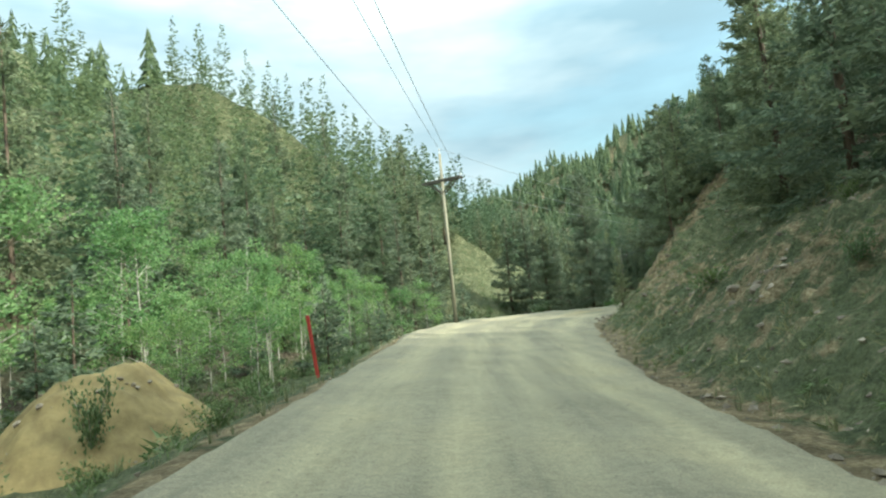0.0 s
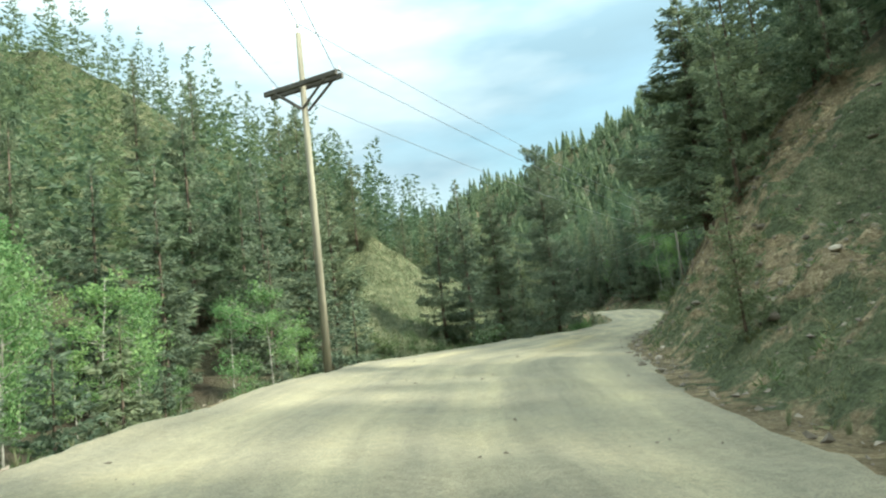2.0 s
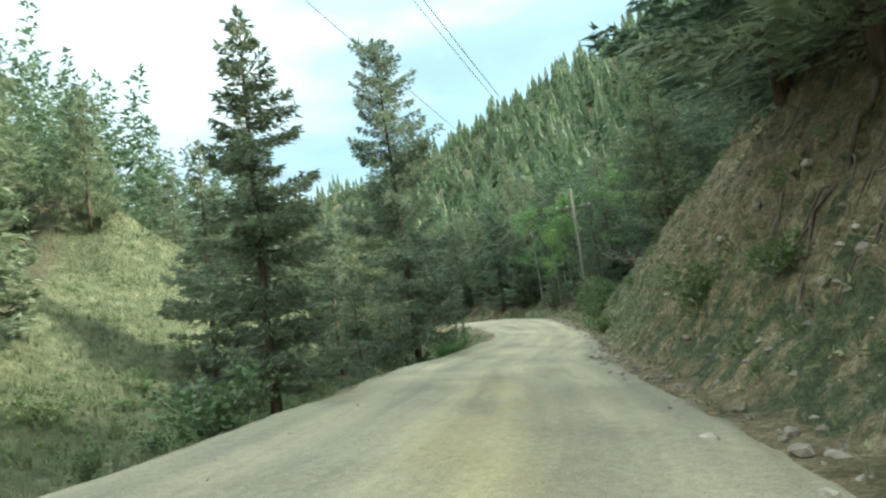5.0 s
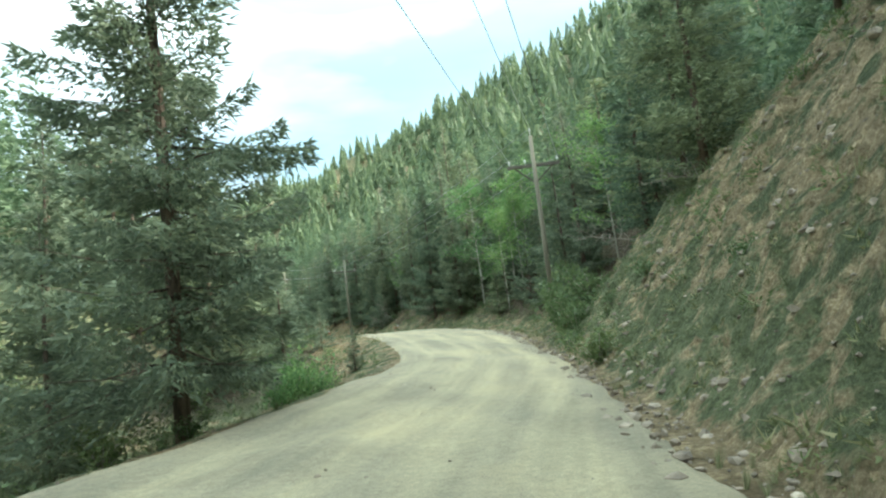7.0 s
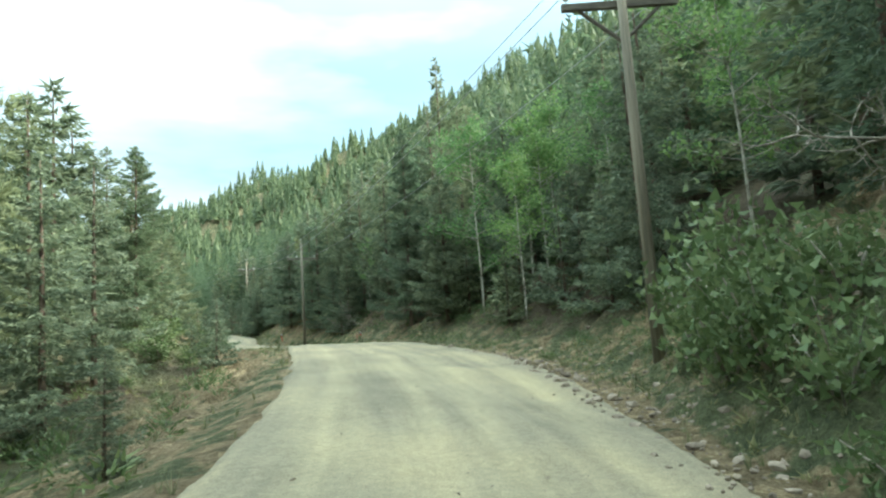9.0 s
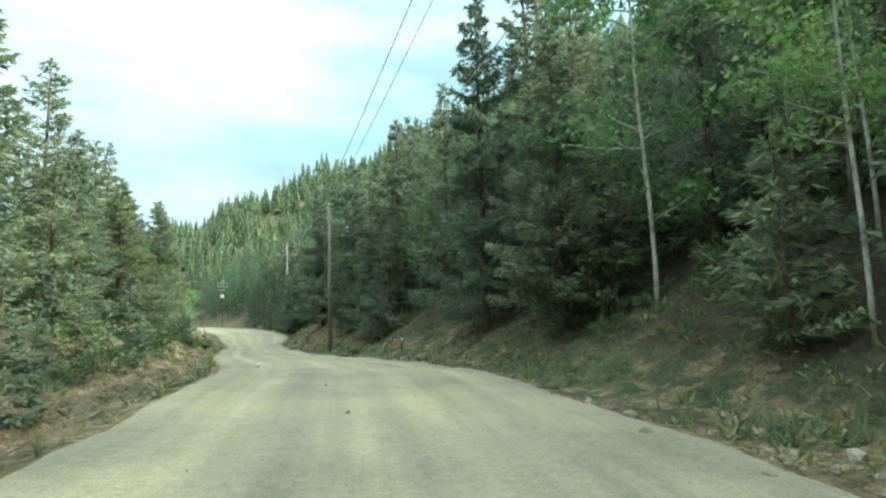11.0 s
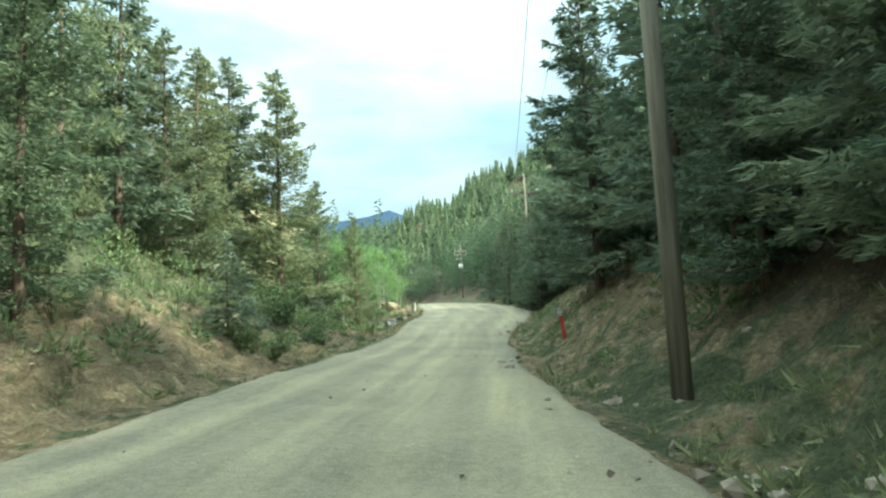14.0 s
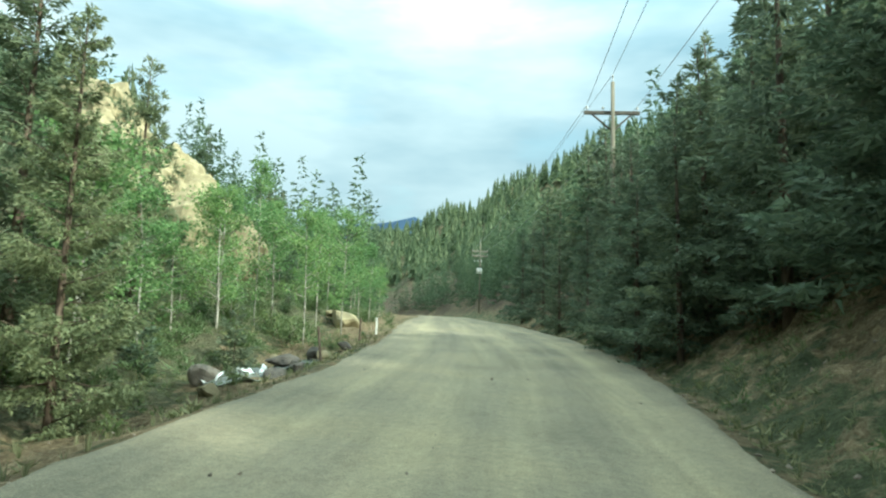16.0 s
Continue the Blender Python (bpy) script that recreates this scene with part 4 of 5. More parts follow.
MID_T = [tier_template(k, 66, 520, 0.38, 0.092, 1.55 + 0.12 * k) for k in range(5)]
FAR_T = [far_template(20 + k, 9, 7, 0.17 + 0.012 * k) for k in range(5)]
spots, r = scatter(31, -70, 120, -14, 330, 3.5, lambda x, y, l, e, r: ((e > np.interp(y, [5, 9, 60, 62, 84, 180, 190], [7, 13, 13, 12, 11, 11, 4.5])) & (e < 26) & (r.rand(x.size) < 0.85)) |
                   ((l > np.interp(y, [0, 60, 90, 180, 195], [18, 18, 16, 16, 5])) & (l < 31) & (r.rand(x.size) < 0.82) & ~crag_view(x, y) & ~open_slope(x, y)))
# the taller trees behind the start are unseen, added for their shade
woods("conifer_woods", [(x, y, z, ((12.5 if y < 8 else 8.5) if e else 9.5) + 6.0 * r.rand() ** 1.5, r.rand() * 6.28, r.randint(5)) for x, y, z, l, e in spots], MID_T, FAR_WOODS, "dense green conifers covering the valley sides")
spots, r = scatter(32, -460, 360, -10, 800, 6.4, lambda x, y, l, e, r: ((e > 25) | (l > 30)) & (e < 205) & (l < 130) & ~((l > 30) & (l < 80) & (y < 170)) & (r.rand(x.size) < 0.9))
woods("hillside_woods", [(x, y, z, 8 + 6 * r.rand(), r.rand() * 6.28, r.randint(5)) for x, y, z, l, e in spots], FAR_T, FAR_WOODS, "distant hillside thick with green conifers")
spots, r = scatter(33, -120, 14, -30, 170, 4.2, lambda x, y, l, e, r: (l > 30) & (l < 80) & (r.rand(x.size) < 0.92))
woods("slope_woods", [(x, y, z, 9.5 + 6 * r.rand(), r.rand() * 6.28, r.randint(5)) for x, y, z, l, e in spots], [tier_template(40 + k, 58, 400, 0.40, 0.100, 1.45 + 0.11 * k) for k in range(5)], FAR_WOODS, "steep slope thick with green conifers across the creek")
# ---- single trees beside the road: x, y, height, kind, spread ----
random.seed(5)
KINDS = {"s0": SPRUCES[0], "s1": SPRUCES[1], "s2": SPRUCES[2], "s3": SPRUCES[3], "f0": FINE[0], "f1": FINE[1], "n0": NEAR_PINE, "p0": PINES[0], "p1": PINES[1], "a0": ASPENS[0], "a1": ASPENS[1], "a2": ASPENS[2],
         "b0": BUSHES[0], "b1": BUSHES[1], "g0": SHRUB}


def plant(rows):
    for x, y, h, kind, wide in rows:
        stand(KINDS[kind], x, y, h, wide)


# the cut bank and the slope above it
plant([(19.1, 38.9, 8.2, "p0", 1.0), (17.6, 37.6, 7.6, "p0", 0.9), (21.4, 36.7, 7.0, "p1", 1.0), (21.9, 38.1, 8.4, "p0", 0.9), (12.6, 12.6, 11, "s2", 1.0), (13.2, 16.8, 11, "s0", 1.0),
       (12.2, 8.6, 10.5, "s2", 1.0), (18.4, 23.0, 9.5, "p0", 1.0), (20.2, 26.0, 9.5, "s0", 1.0), (10.8, 28.0, 3.2, "p0", 0.8), (19.9, 43.6, 11.5, "f1", 1.6), (23.6, 48.2, 12.0, "s0", 1.5), (24.5, 44.5, 10, "p0", 1.1),
       (27.0, 49.0, 11, "s2", 1.0), (29.5, 53.5, 11, "p0", 1.1)])
plant([(33.0, 57.5, 10, "s2", 1.0), (35.2, 65.6, 10.5, "p0", 1.1), (38.9, 72.2, 10.5, "s0", 1.0), (36.4, 67.5, 9, "p1", 1.0), (39.8, 68.5, 11, "s2", 1.0), 
       (40.5, 80.5, 9.5, "s0", 0.9), (41.8, 77.5, 10, "a0", 1.0), (43.5, 82.5, 12, "s1", 1.0), (46.2, 104.6, 17, "s1", 0.75)])
# added out of view behind the start, to shade the road and the mound
plant([(11.5, -3.0, 14, "s2", 1.0), (12.6, 1.2, 14, "s0", 1.0), (13.6, 4.8, 14, "s2", 1.0), (12.8, -7.5, 15, "s0", 1.0), (15.2, -1.0, 15, "s2", 1.0), (14.6, 2.6, 14, "s0", 1.0), (16.2, -5.0, 15, "s2", 1.0), (11.2, -12.0, 14, "s0", 1.0)])
# brush at the turn, and a bright shrub on the creek side
plant([(32.6, 70.2, 1.5, "b0", 1.1), (33.2, 71.4, 1.9, "b0", 1.0), (33.9, 72.6, 2.1, "b1", 1.1), (34.6, 73.6, 2.2, "b0", 1.0), (34.0, 70.8, 1.8, "b1", 1.2), (34.9, 72.2, 2.2, "b0", 1.1), (35.6, 74.4, 2.0, "b1", 1.1),
       (31.4, 69.0, 1.2, "b1", 1.1), (21.7, 68.2, 1.25, "g0", 0.85), (21.0, 67.4, 0.9, "g0", 0.9), (22.6, 69.4, 0.7, "g0", 0.9)])
# across the creek, where the road begins
plant([(-8.1, 16.8, 6.9, "a2", 1.1), (-9.4, 9.0, 6.8, "a0", 1.3), (-6.3, 21.8, 6.4, "a0", 1.0), (-5.2, 26.2, 6.3, "a1", 1.0), (-3.5, 30.6, 5.4, "a2", 0.8), (-6.5, 25.2, 5.4, "a0", 1.0),
       (-6.3, 36.0, 7.2, "a1", 1.1), (-7.6, 31.2, 7.0, "a0", 1.1), (-9.8, 20.5, 7.2, "a1", 1.2), (-10.2, 13.2, 7.0, "a2", 1.2), (-4.4, 18.0, 4.6, "a1", 0.9), (-3.2, 24.2, 4.2, "a0", 0.8),
       (-5.0, 33.6, 4.8, "a2", 1.0), (-2.2, 34.8, 4.4, "a1", 0.9), (-9.0, 26.5, 6.4, "a2", 1.1), (-2.1, 27.5, 2.6, "s0", 1.2)])
plant([(-3.6, 38.5, 5.6, "a0", 1.0), (-1.3, 41.5, 4.8, "a2", 1.0), (-8.0, 40.0, 6.2, "a0", 1.1), (-12.0, 33.0, 7.5, "a2", 1.1), (-12.5, 24.0, 8, "a0", 1.2), (-5.8, 14.0, 3.2, "a2", 0.8),
       (-13.5, 41.0, 15, "s2", 0.8), (-17.0, 34.0, 15, "s0", 0.8), (-14.5, 28.5, 14, "s1", 0.9), (-11.0, 45.5, 13, "s0", 0.85), (-18.5, 26.0, 15, "s2", 0.8), (-16.0, 18.0, 13, "p0", 0.8),
       (-9.5, 50.0, 12, "s1", 0.95), (-5.5, 47.5, 9.5, "s0", 1.0), (-6.5, 56.5, 14, "s2", 0.9), (-15.0, 52.0, 16, "p1", 0.8), (-20.0, 44.0, 17, "s0", 0.75)])
# between the creek and the bend
plant([(-1.9, 81.4, 16.5, "p1", 0.9), (-12.1, 80.9, 21, "s1", 0.75), (-1.2, 75.1, 15.5, "p0", 0.9), (-21.5, 91.8, 17, "s1", 0.8), (-1.6, 52.9, 11.5, "s0", 0.95), (1.2, 53.8, 8.3, "s0", 1.0),
       (0.2, 66.2, 14.0, "s2", 0.85), (-2.4, 72.4, 15, "p0", 0.9), (-0.5, 47.0, 7.5, "s3", 1.0), (-3.5, 56.5, 12, "p1", 0.9)])
plant([(18.7, 64.5, 15.6, "f0", 0.82), (11.2, 50.8, 8.7, "f1", 0.95), (10.2, 69.0, 11.8, "s1", 1.05), (12.6, 68.9, 14.2, "s1", 0.85), (16.1, 69.3, 8.3, "s0", 0.9), (3.4, 82.4, 10, "p1", 1.0),
       (5.9, 97.7, 9, "p0", 1.0), (0.6, 96.9, 12.5, "p1", 1.0), (16.4, 66.0, 5.5, "s2", 1.0), (14.0, 61.5, 3.0, "s0", 1.2), (20.3, 74.6, 9.3, "p1", 0.9)])
plant([(21.0, 83.5, 10.3, "p0", 0.85), (22.3, 84.1, 10, "p1", 0.85), (23.4, 86.8, 9.3, "p0", 0.85), (24.2, 82.4, 6.5, "s0", 1.1), (25.6, 75.6, 1.7, "s0", 1.3), (21.8, 79.0, 7.0, "s2", 1.0),
       (18.0, 80.0, 9.5, "s1", 1.0), (24.8, 91.0, 8.5, "s2", 1.0)])
# on the open slope
plant([(9.5, 66.0, 1.6, "s0", 1.2), (13.2, 74.5, 3.2, "s2", 1.0), (8.4, 83.0, 5.5, "p1", 1.0), (11.0, 86.5, 6.5, "p0", 1.0), (15.0, 80.6, 5.0, "s0", 1.1)])
# along the second stretch, creek side
plant([(26.2, 99.9, 9.5, "n0", 1.0), (26.0, 102.4, 9.8, "p0", 1.0), (27.9, 108.3, 5.8, "s0", 1.2), (27.6, 105.5, 6.5, "s2", 1.0), (27.4, 110.2, 8.2, "s1", 1.1), (29.6, 123.8, 8.2, "n0", 1.0),
       (24.4, 118.9, 11.4, "p0", 1.0), (28.6, 114.4, 7.6, "f1", 1.25), (24.8, 131.9, 11.4, "p1", 0.9), (25.2, 134.4, 12.4, "s1", 0.9), (26.2, 138.5, 10.2, "n0", 1.0), (24.0, 129.0, 10.2, "p0", 1.0),
       (22.8, 140.1, 13.4, "s1", 0.9), (25.9, 136.4, 9.6, "n0", 1.0), (25.5, 143.8, 12.4, "n0", 1.0), (28.4, 142.6, 12.4, "n0", 1.0), (19.7, 155.1, 17.5, "p0", 0.85)])
plant([(30.1, 153.2, 8.0, "n0", 0.8), (27.0, 155.8, 10.4, "n0", 1.0), (24.2, 165.1, 10.2, "p1", 0.9), (26.8, 170.9, 8.2, "a1", 0.9), (29.8, 168.8, 6.5, "a0", 0.9),
       (30.6, 172.3, 6.6, "a2", 0.9), (27.4, 165.5, 6.0, "a2", 1.1), (25.4, 160.5, 6.2, "a0", 1.1), (28.4, 175.5, 6.8, "a1", 1.0), (24.0, 173.0, 4.4, "a2", 1.2),
       (22.8, 168.5, 4.6, "a0", 1.2), (27.2, 182.5, 7.0, "a0", 1.1), (25.0, 187.5, 7.5, "a2", 1.1), (29.5, 184.8, 5.6, "a1", 1.0), (23.5, 192.0, 8, "a0", 1.1)])
# along the second stretch, hill side
plant([(41.9, 102.0, 13.0, "f1", 0.8), (43.7, 101.1, 13.4, "s1", 1.0), (46.1, 101.9, 12, "s2", 0.9), (41.9, 93.0, 10.2, "a2", 1.05), (43.3, 90.5, 9.2, "a0", 1.15), (42.8, 88.6, 7.4, "a2", 1.0),
       (45.6, 86.9, 7.8, "a1", 1.1), (43.9, 116.0, 11.6, "s0", 0.9), (44.3, 111.6, 12.2, "s2", 0.9), (40.6, 87.4, 7.2, "a1", 1.0), (41.4, 96.0, 8.5, "f1", 1.1), (42.8, 98.4, 9.5, "s0", 1.0),
       (44.2, 93.4, 9.8, "s2", 1.0), (44.6, 90.2, 8.8, "a0", 1.1), (45.0, 106.8, 7.0, "f1", 1.1), (45.6, 109.4, 9.0, "s0", 1.0)])
plant([(44.5, 128.5, 11.0, "s1", 1.0), (45.1, 122.1, 11, "s0", 1.0), (44.9, 117.9, 10.6, "s2", 1.0), (42.3, 124.6, 11.5, "s0", 1.2), (44.0, 119.2, 12.5, "f1", 1.05), (41.8, 134.2, 11.0, "f1", 1.15),
       (42.9, 137.4, 9.0, "s0", 1.1), (43.0, 129.6, 11.5, "s2", 1.15), (43.6, 113.9, 6.4, "a1", 0.9), (46.4, 167.4, 10.4, "s1", 1.0), (46.2, 163.1, 10.8, "s0", 1.0), (46.6, 159.0, 11.2, "s2", 1.0),
       (45.0, 154.0, 11.4, "s0", 1.0), (44.6, 148.5, 11.2, "s2", 1.0), (41.6, 117.4, 5.6, "f1", 1.25), (42.2, 119.8, 6.6, "s0", 1.25), (41.7, 122.6, 5.0, "f1", 1.3), (41.3, 114.6, 3.8, "s2", 1.3), (42.3, 115.6, 6.0, "s0", 1.25), (43.8, 143.0, 10.6, "s0", 1.0), (44.6, 172.5, 7.5, "s2", 1.0), (45.4, 177.0, 8.0, "s0", 1.0)])


plant([(44.6, 158.4, 6.2, "s0", 1.2), (43.0, 160.4, 7.2, "s2", 1.1), (43.0, 165.6, 8.0, "s1", 1.1), (42.5, 163.2, 6.2, "s2", 1.25), (43.3, 167.2, 7.6, "s0", 1.1), (42.9, 168.6, 8.4, "s1", 1.05), (42.8, 166.9, 6.8, "s0", 1.0), (44.2, 164.6, 9.0, "s2", 1.1), (43.9, 160.8, 8.5, "s0", 1.15), (44.6, 157.6, 10.5, "s2", 1.05), (45.8, 154.6, 8.8, "s2", 1.1), (46.0, 149.8, 9.5, "f1", 1.1), (45.6, 146.2, 8.5, "f1", 1.2),
       (42.7, 174.2, 6.5, "s1", 1.1), (41.9, 179.5, 6.5, "s0", 1.1), (41.6, 186.5, 7.5, "s2", 1.1), (40.6, 194.5, 8.0, "s0", 1.1), (42.0, 203.0, 8.5, "s2", 1.1)])
# about the crag
plant([(11.0, 197.0, 12.5, "p1", 0.7), (13.6, 203.0, 10.5, "p0", 0.9), (15.8, 201.0, 9.0, "p1", 0.9), (9.2, 187.0, 11.5, "s3", 0.6), (18.0, 195.0, 7.5, "a0", 1.1), (20.4, 190.0, 7.5, "a2", 1.1), (22.2, 186.0, 6.5, "a1", 1.2), (19.5, 174.5, 3.2, "a2", 1.4), (16.6, 172.0, 3.2, "a0", 1.4),
       (21.5, 199.5, 6.5, "a0", 1.1), (17.5, 206.0, 6.8, "a1", 1.2), (19.0, 211.0, 7.2, "a2", 1.2), (22.5, 207.0, 6.8, "a1", 1.2), (24.6, 214.0, 6.2, "a0", 1.2), (23.0, 222.0, 6.6, "a2", 1.2), (25.8, 199.0, 7.0, "a1", 1.2)])
# young growth under the woods on the hill side
spots, r = scatter(43, 36, 60, 80, 190, 2.0, lambda x, y, l, e, r: (e > np.interp(y, [80, 88, 101, 104, 112, 115, 122, 128, 156, 166, 190], [3.6, 2.7, 2.4, 4.8, 4.8, 2.4, 2.4, 5.2, 5.4, 4.4, 3.4])) & (e < 10) & (r.rand(x.size) < np.interp(y, [80, 82, 108, 112], [0.66, 0.9, 0.9, 0.6])))
for x, y, z, l, e in spots:
    if min(((x - a) ** 2 + (y - b) ** 2 for a, b in TAKEN), default=9) > 1.0:
        stand(YOUNG[r.randint(2)], x, y, 1.2 + 0.35 * min(e, 8) + 2.2 * r.rand(), 1.0, z=z)
# saplings and brush among the trees on the creek side
spots, r = scatter(44, 14, 34, 94, 200, 2.2, lambda x, y, l, e, r: (l > np.interp(y, [94, 140, 146, 167, 170, 200], [2.2, 2.2, 4.0, 4.4, 2.5, 2.5])) & (l < 13) & (r.rand(x.size) < np.interp(y, [94, 110, 113, 138, 142, 160, 200], [0.3, 0.3, 0.08, 0.08, 0.4, 0.6, 0.6])))
for x, y, z, l, e in spots:
    if min(((x - a) ** 2 + (y - b) ** 2 for a, b in TAKEN), default=9) > 0.9:
        if y > 150 and r.rand() < 0.65:
            stand(ASPENS[r.randint(3)], x, y, (2.0 + 1.2 * r.rand()) if crag_view(x, y) else 2.6 + 3.6 * r.rand(), 1.2, z=z)
        else:
            stand(YOUNG[r.randint(2)], x, y, 0.9 + 2.2 * r.rand(), 1.1, z=z)
# brush and saplings across the creek at the first bend
spots, r = scatter(45, -16, 3, 8, 47, 2.3, lambda x, y, l, e, r: (l > 2.2) & (l < 15) & ~open_slope(x, y) & (r.rand(x.size) < 0.55))
for x, y, z, l, e in spots:
    if min(((x - a) ** 2 + (y - b) ** 2 for a, b in TAKEN), default=9) > 0.9:
        if r.rand() < 0.45:
            stand(ASPENS[r.randint(3)], x, y, 2.0 + 2.6 * r.rand(), 1.3, z=z)
        else:
            stand(YOUNG[r.randint(2)], x, y, 1.5 + 2.8 * r.rand(), 1.0, z=z)


# the rest of the near woods, thinned at random
spots, r = scatter(41, -60, 75, -2, 215, 3.4, lambda x, y, l, e, r: ((e > np.interp(y, [0, 30, 62, 76, 84, 215], [8, 10, 10, 7.5, 5, 5])) & (e < 13.5) & (r.rand(x.size) < 0.75) & ~open_slope(x, y)) |
                   (~crag_view(x, y) & (l > np.interp(y, [0, 40, 70, 84, 215], [13, 10, 9, 6, 7])) & (l < 18.5) & (r.rand(x.size) < 0.5) & ~open_slope(x, y)))
for x, y, z, l, e in spots:
    if min(((x - a) ** 2 + (y - b) ** 2 for a, b in TAKEN), default=9) < 4.0:
        continue
    if r.rand() < ((0.0 if 48 < y < 96 else 0.16) if l else 0.06):
        stand(ASPENS[r.randint(3)], x, y, 5 + 2.5 * r.rand(), z=z)
    else:
        stand(SPRUCES[r.randint(3)] if 0 < e < 8 and 84 < y < 172 else LIGHT[r.randint(4)], x, y, 8.5 + 4 * r.rand(), 0.95 + 0.3 * r.rand(), z=z)

# ---- bushes, grass, stones ----
spots, r = scatter(51, -14, 52, -3, 190, 2.1, lambda x, y, l, e, r: ((e > 0.7) & (e < 9) & (r.rand(x.size) < np.interp(y, [0, 60, 78, 190], [0.12, 0.13, 0.12, 0.10]))) |
                   ((l > np.interp(y, [78, 84, 112, 116], [0.8, 3.2, 3.2, 0.8])) & (l < 12) & (r.rand(x.size) < np.interp(y, [0, 45, 60, 190], [0.32, 0.28, 0.25, 0.22]))))
for x, y, z, l, e in spots:
    stand(BUSHES[r.randint(2)], x, y, 0.45 + 0.75 * r.rand() ** 2 + (0.35 if l > 3 else 0), 0.9 + 0.7 * r.rand(), z=z, sink=0.05)


# taller brush between the aspens near the creek
spots, r = scatter(52, 14, 34, 96, 190, 1.9, lambda x, y, l, e, r: (l > np.interp(y, [96, 143, 147, 166, 170], [1.8, 2.2, 4.2, 4.6, 2.2])) & (l < 11) & ~((y > 171) & (y < 184) & (l < 6)) & (r.rand(x.size) < np.interp(y, [96, 140, 150], [0.3, 0.35, 0.6])))
for x, y, z, l, e in spots:
    stand(BUSHES[r.randint(2)], x, y, 0.8 + 0.9 * r.rand(), 1.1, z=z, sink=0.05)


def stone_shape(seed, flat=0.7):
    """A small angular stone: a jittered octahedron."""
    rr = random.Random(seed)
    v = np.array([(0.5, 0, 0), (-0.5, 0, 0), (0, 0.5, 0), (0, -0.5, 0), (0, 0, 0.5), (0, 0, -0.5)])
    v = np.array([[c + rr.uniform(-0.22, 0.22) for c in p] for p in v]) * (1.2, 0.9, flat * 1.2)
    f = [(0, 2, 4), (2, 1, 4), (1, 3, 4), (3, 0, 4), (2, 0, 5), (1, 2, 5), (3, 1, 5), (0, 3, 5)]
    return v, f


def chunk_shape(seed, flat=0.75):
    """A blocky stone: a jittered icosahedron, squashed and cut flat on some sides."""
    rr = np.random.RandomState(seed)
    g = 1.618
    v = np.array([(-1, g, 0), (1, g, 0), (-1, -g, 0), (1, -g, 0), (0, -1, g), (0, 1, g), (0, -1, -g), (0, 1, -g), (g, 0, -1), (g, 0, 1), (-g, 0, -1), (-g, 0, 1)]) / 3.8
    v = np.clip(v + rr.randn(12, 3) * 0.06, -0.36 - 0.08 * rr.rand(3), 0.36 + 0.08 * rr.rand(3)) * (1.3, 0.95, flat)
    f = [(0, 11, 5), (0, 5, 1), (0, 1, 7), (0, 7, 10), (0, 10, 11), (1, 5, 9), (5, 11, 4), (11, 10, 2), (10, 7, 6), (7, 1, 8),
         (3, 9, 4), (3, 4, 2), (3, 2, 6), (3, 6, 8), (3, 8, 9), (4, 9, 5), (2, 4, 11), (6, 2, 10), (8, 6, 7), (9, 8, 1)]
    return v, f


CHUNKS = [chunk_shape(k, 0.55 + 0.1 * (k % 4)) for k in range(8)]
STONES = [stone_shape(k, 0.5 + 0.1 * (k % 4)) for k in range(8)]


def strewn(name, spots, shapes, material, label, category):
    """Many small pieces joined. spots: rows of x, y, z, size, turn, tip."""
    allv, allf, o = [], [], 0
    for k, (x, y, z, size, a, tip) in enumerate(spots):
        v, f = shapes[k % len(shapes)]
        c, s, ct, st = math.cos(a), math.sin(a), math.cos(tip), math.sin(tip)
        w = v * size
        w = np.stack([w[:, 0], w[:, 1] * ct - w[:, 2] * st, w[:, 1] * st + w[:, 2] * ct], -1)
        allv.append(np.stack([w[:, 0] * c - w[:, 1] * s + x, w[:, 0] * s + w[:, 1] * c + y, w[:, 2] + z], -1))
        allf.extend(tuple(i + o for i in q) for q in f)
        o += len(v)
    tagged(new(name, mesh_of(name, np.vstack(allv).tolist(), allf, material)), label, category, kind="stuff")


spots, r = scatter(61, -6, 52, -3, 185, 0.26, lambda x, y, l, e, r: ((e > 0.02) & (e < 8) & (r.rand(x.size) < np.interp(e, [0, 0.5, 1.5, 4, 8], [0.9, 1.0, 0.8, 0.8, 0.35]) * np.interp(y, [0, 78, 86, 150], [1, 1, 0.3, 0.35]))) |
                   ((l > 0.05) & (l < 4) & (r.rand(x.size) < 0.10)))
strewn("rubble", [(x, y, z + 0.01, 0.03 + 0.13 * r.rand() ** 4, r.rand() * 6.28, r.randn() * 0.5) for x, y, z, l, e in spots], STONES, STONE, "loose angular stones on the cut bank and verges", "stones")
spots, r = scatter(64, 8, 42, 30, 150, 0.20, lambda x, y, l, e, r: (l == 0) & (e < 1.3) & (beside(R_LINE, x, y)[0] > -0.5) & (r.rand(x.size) < np.interp(y, [30, 50, 58, 80, 90, 150], [0.12, 0.2, 0.6, 0.5, 0.1, 0.12])))
strewn("berm_stones", [(x, y, z + 0.02, 0.05 + 0.20 * r.rand() ** 4, r.rand() * 6.28, r.randn() * 0.4) for x, y, z, l, e in spots], CHUNKS, STONE, "row of loose grey stones pushed to the road's edge", "stones")
spots, r = scatter(65, 5, 46, 8, 150, 0.25, lambda x, y, l, e, r: (e > 1.6) & (e < 9) & ((y < 76) | (y > 122)) & (r.rand(x.size) < np.clip(0.30 + 0.28 * W2(x, y), 0, 1) * np.interp(e, [1.6, 3.5], [0.3, 1.0])))
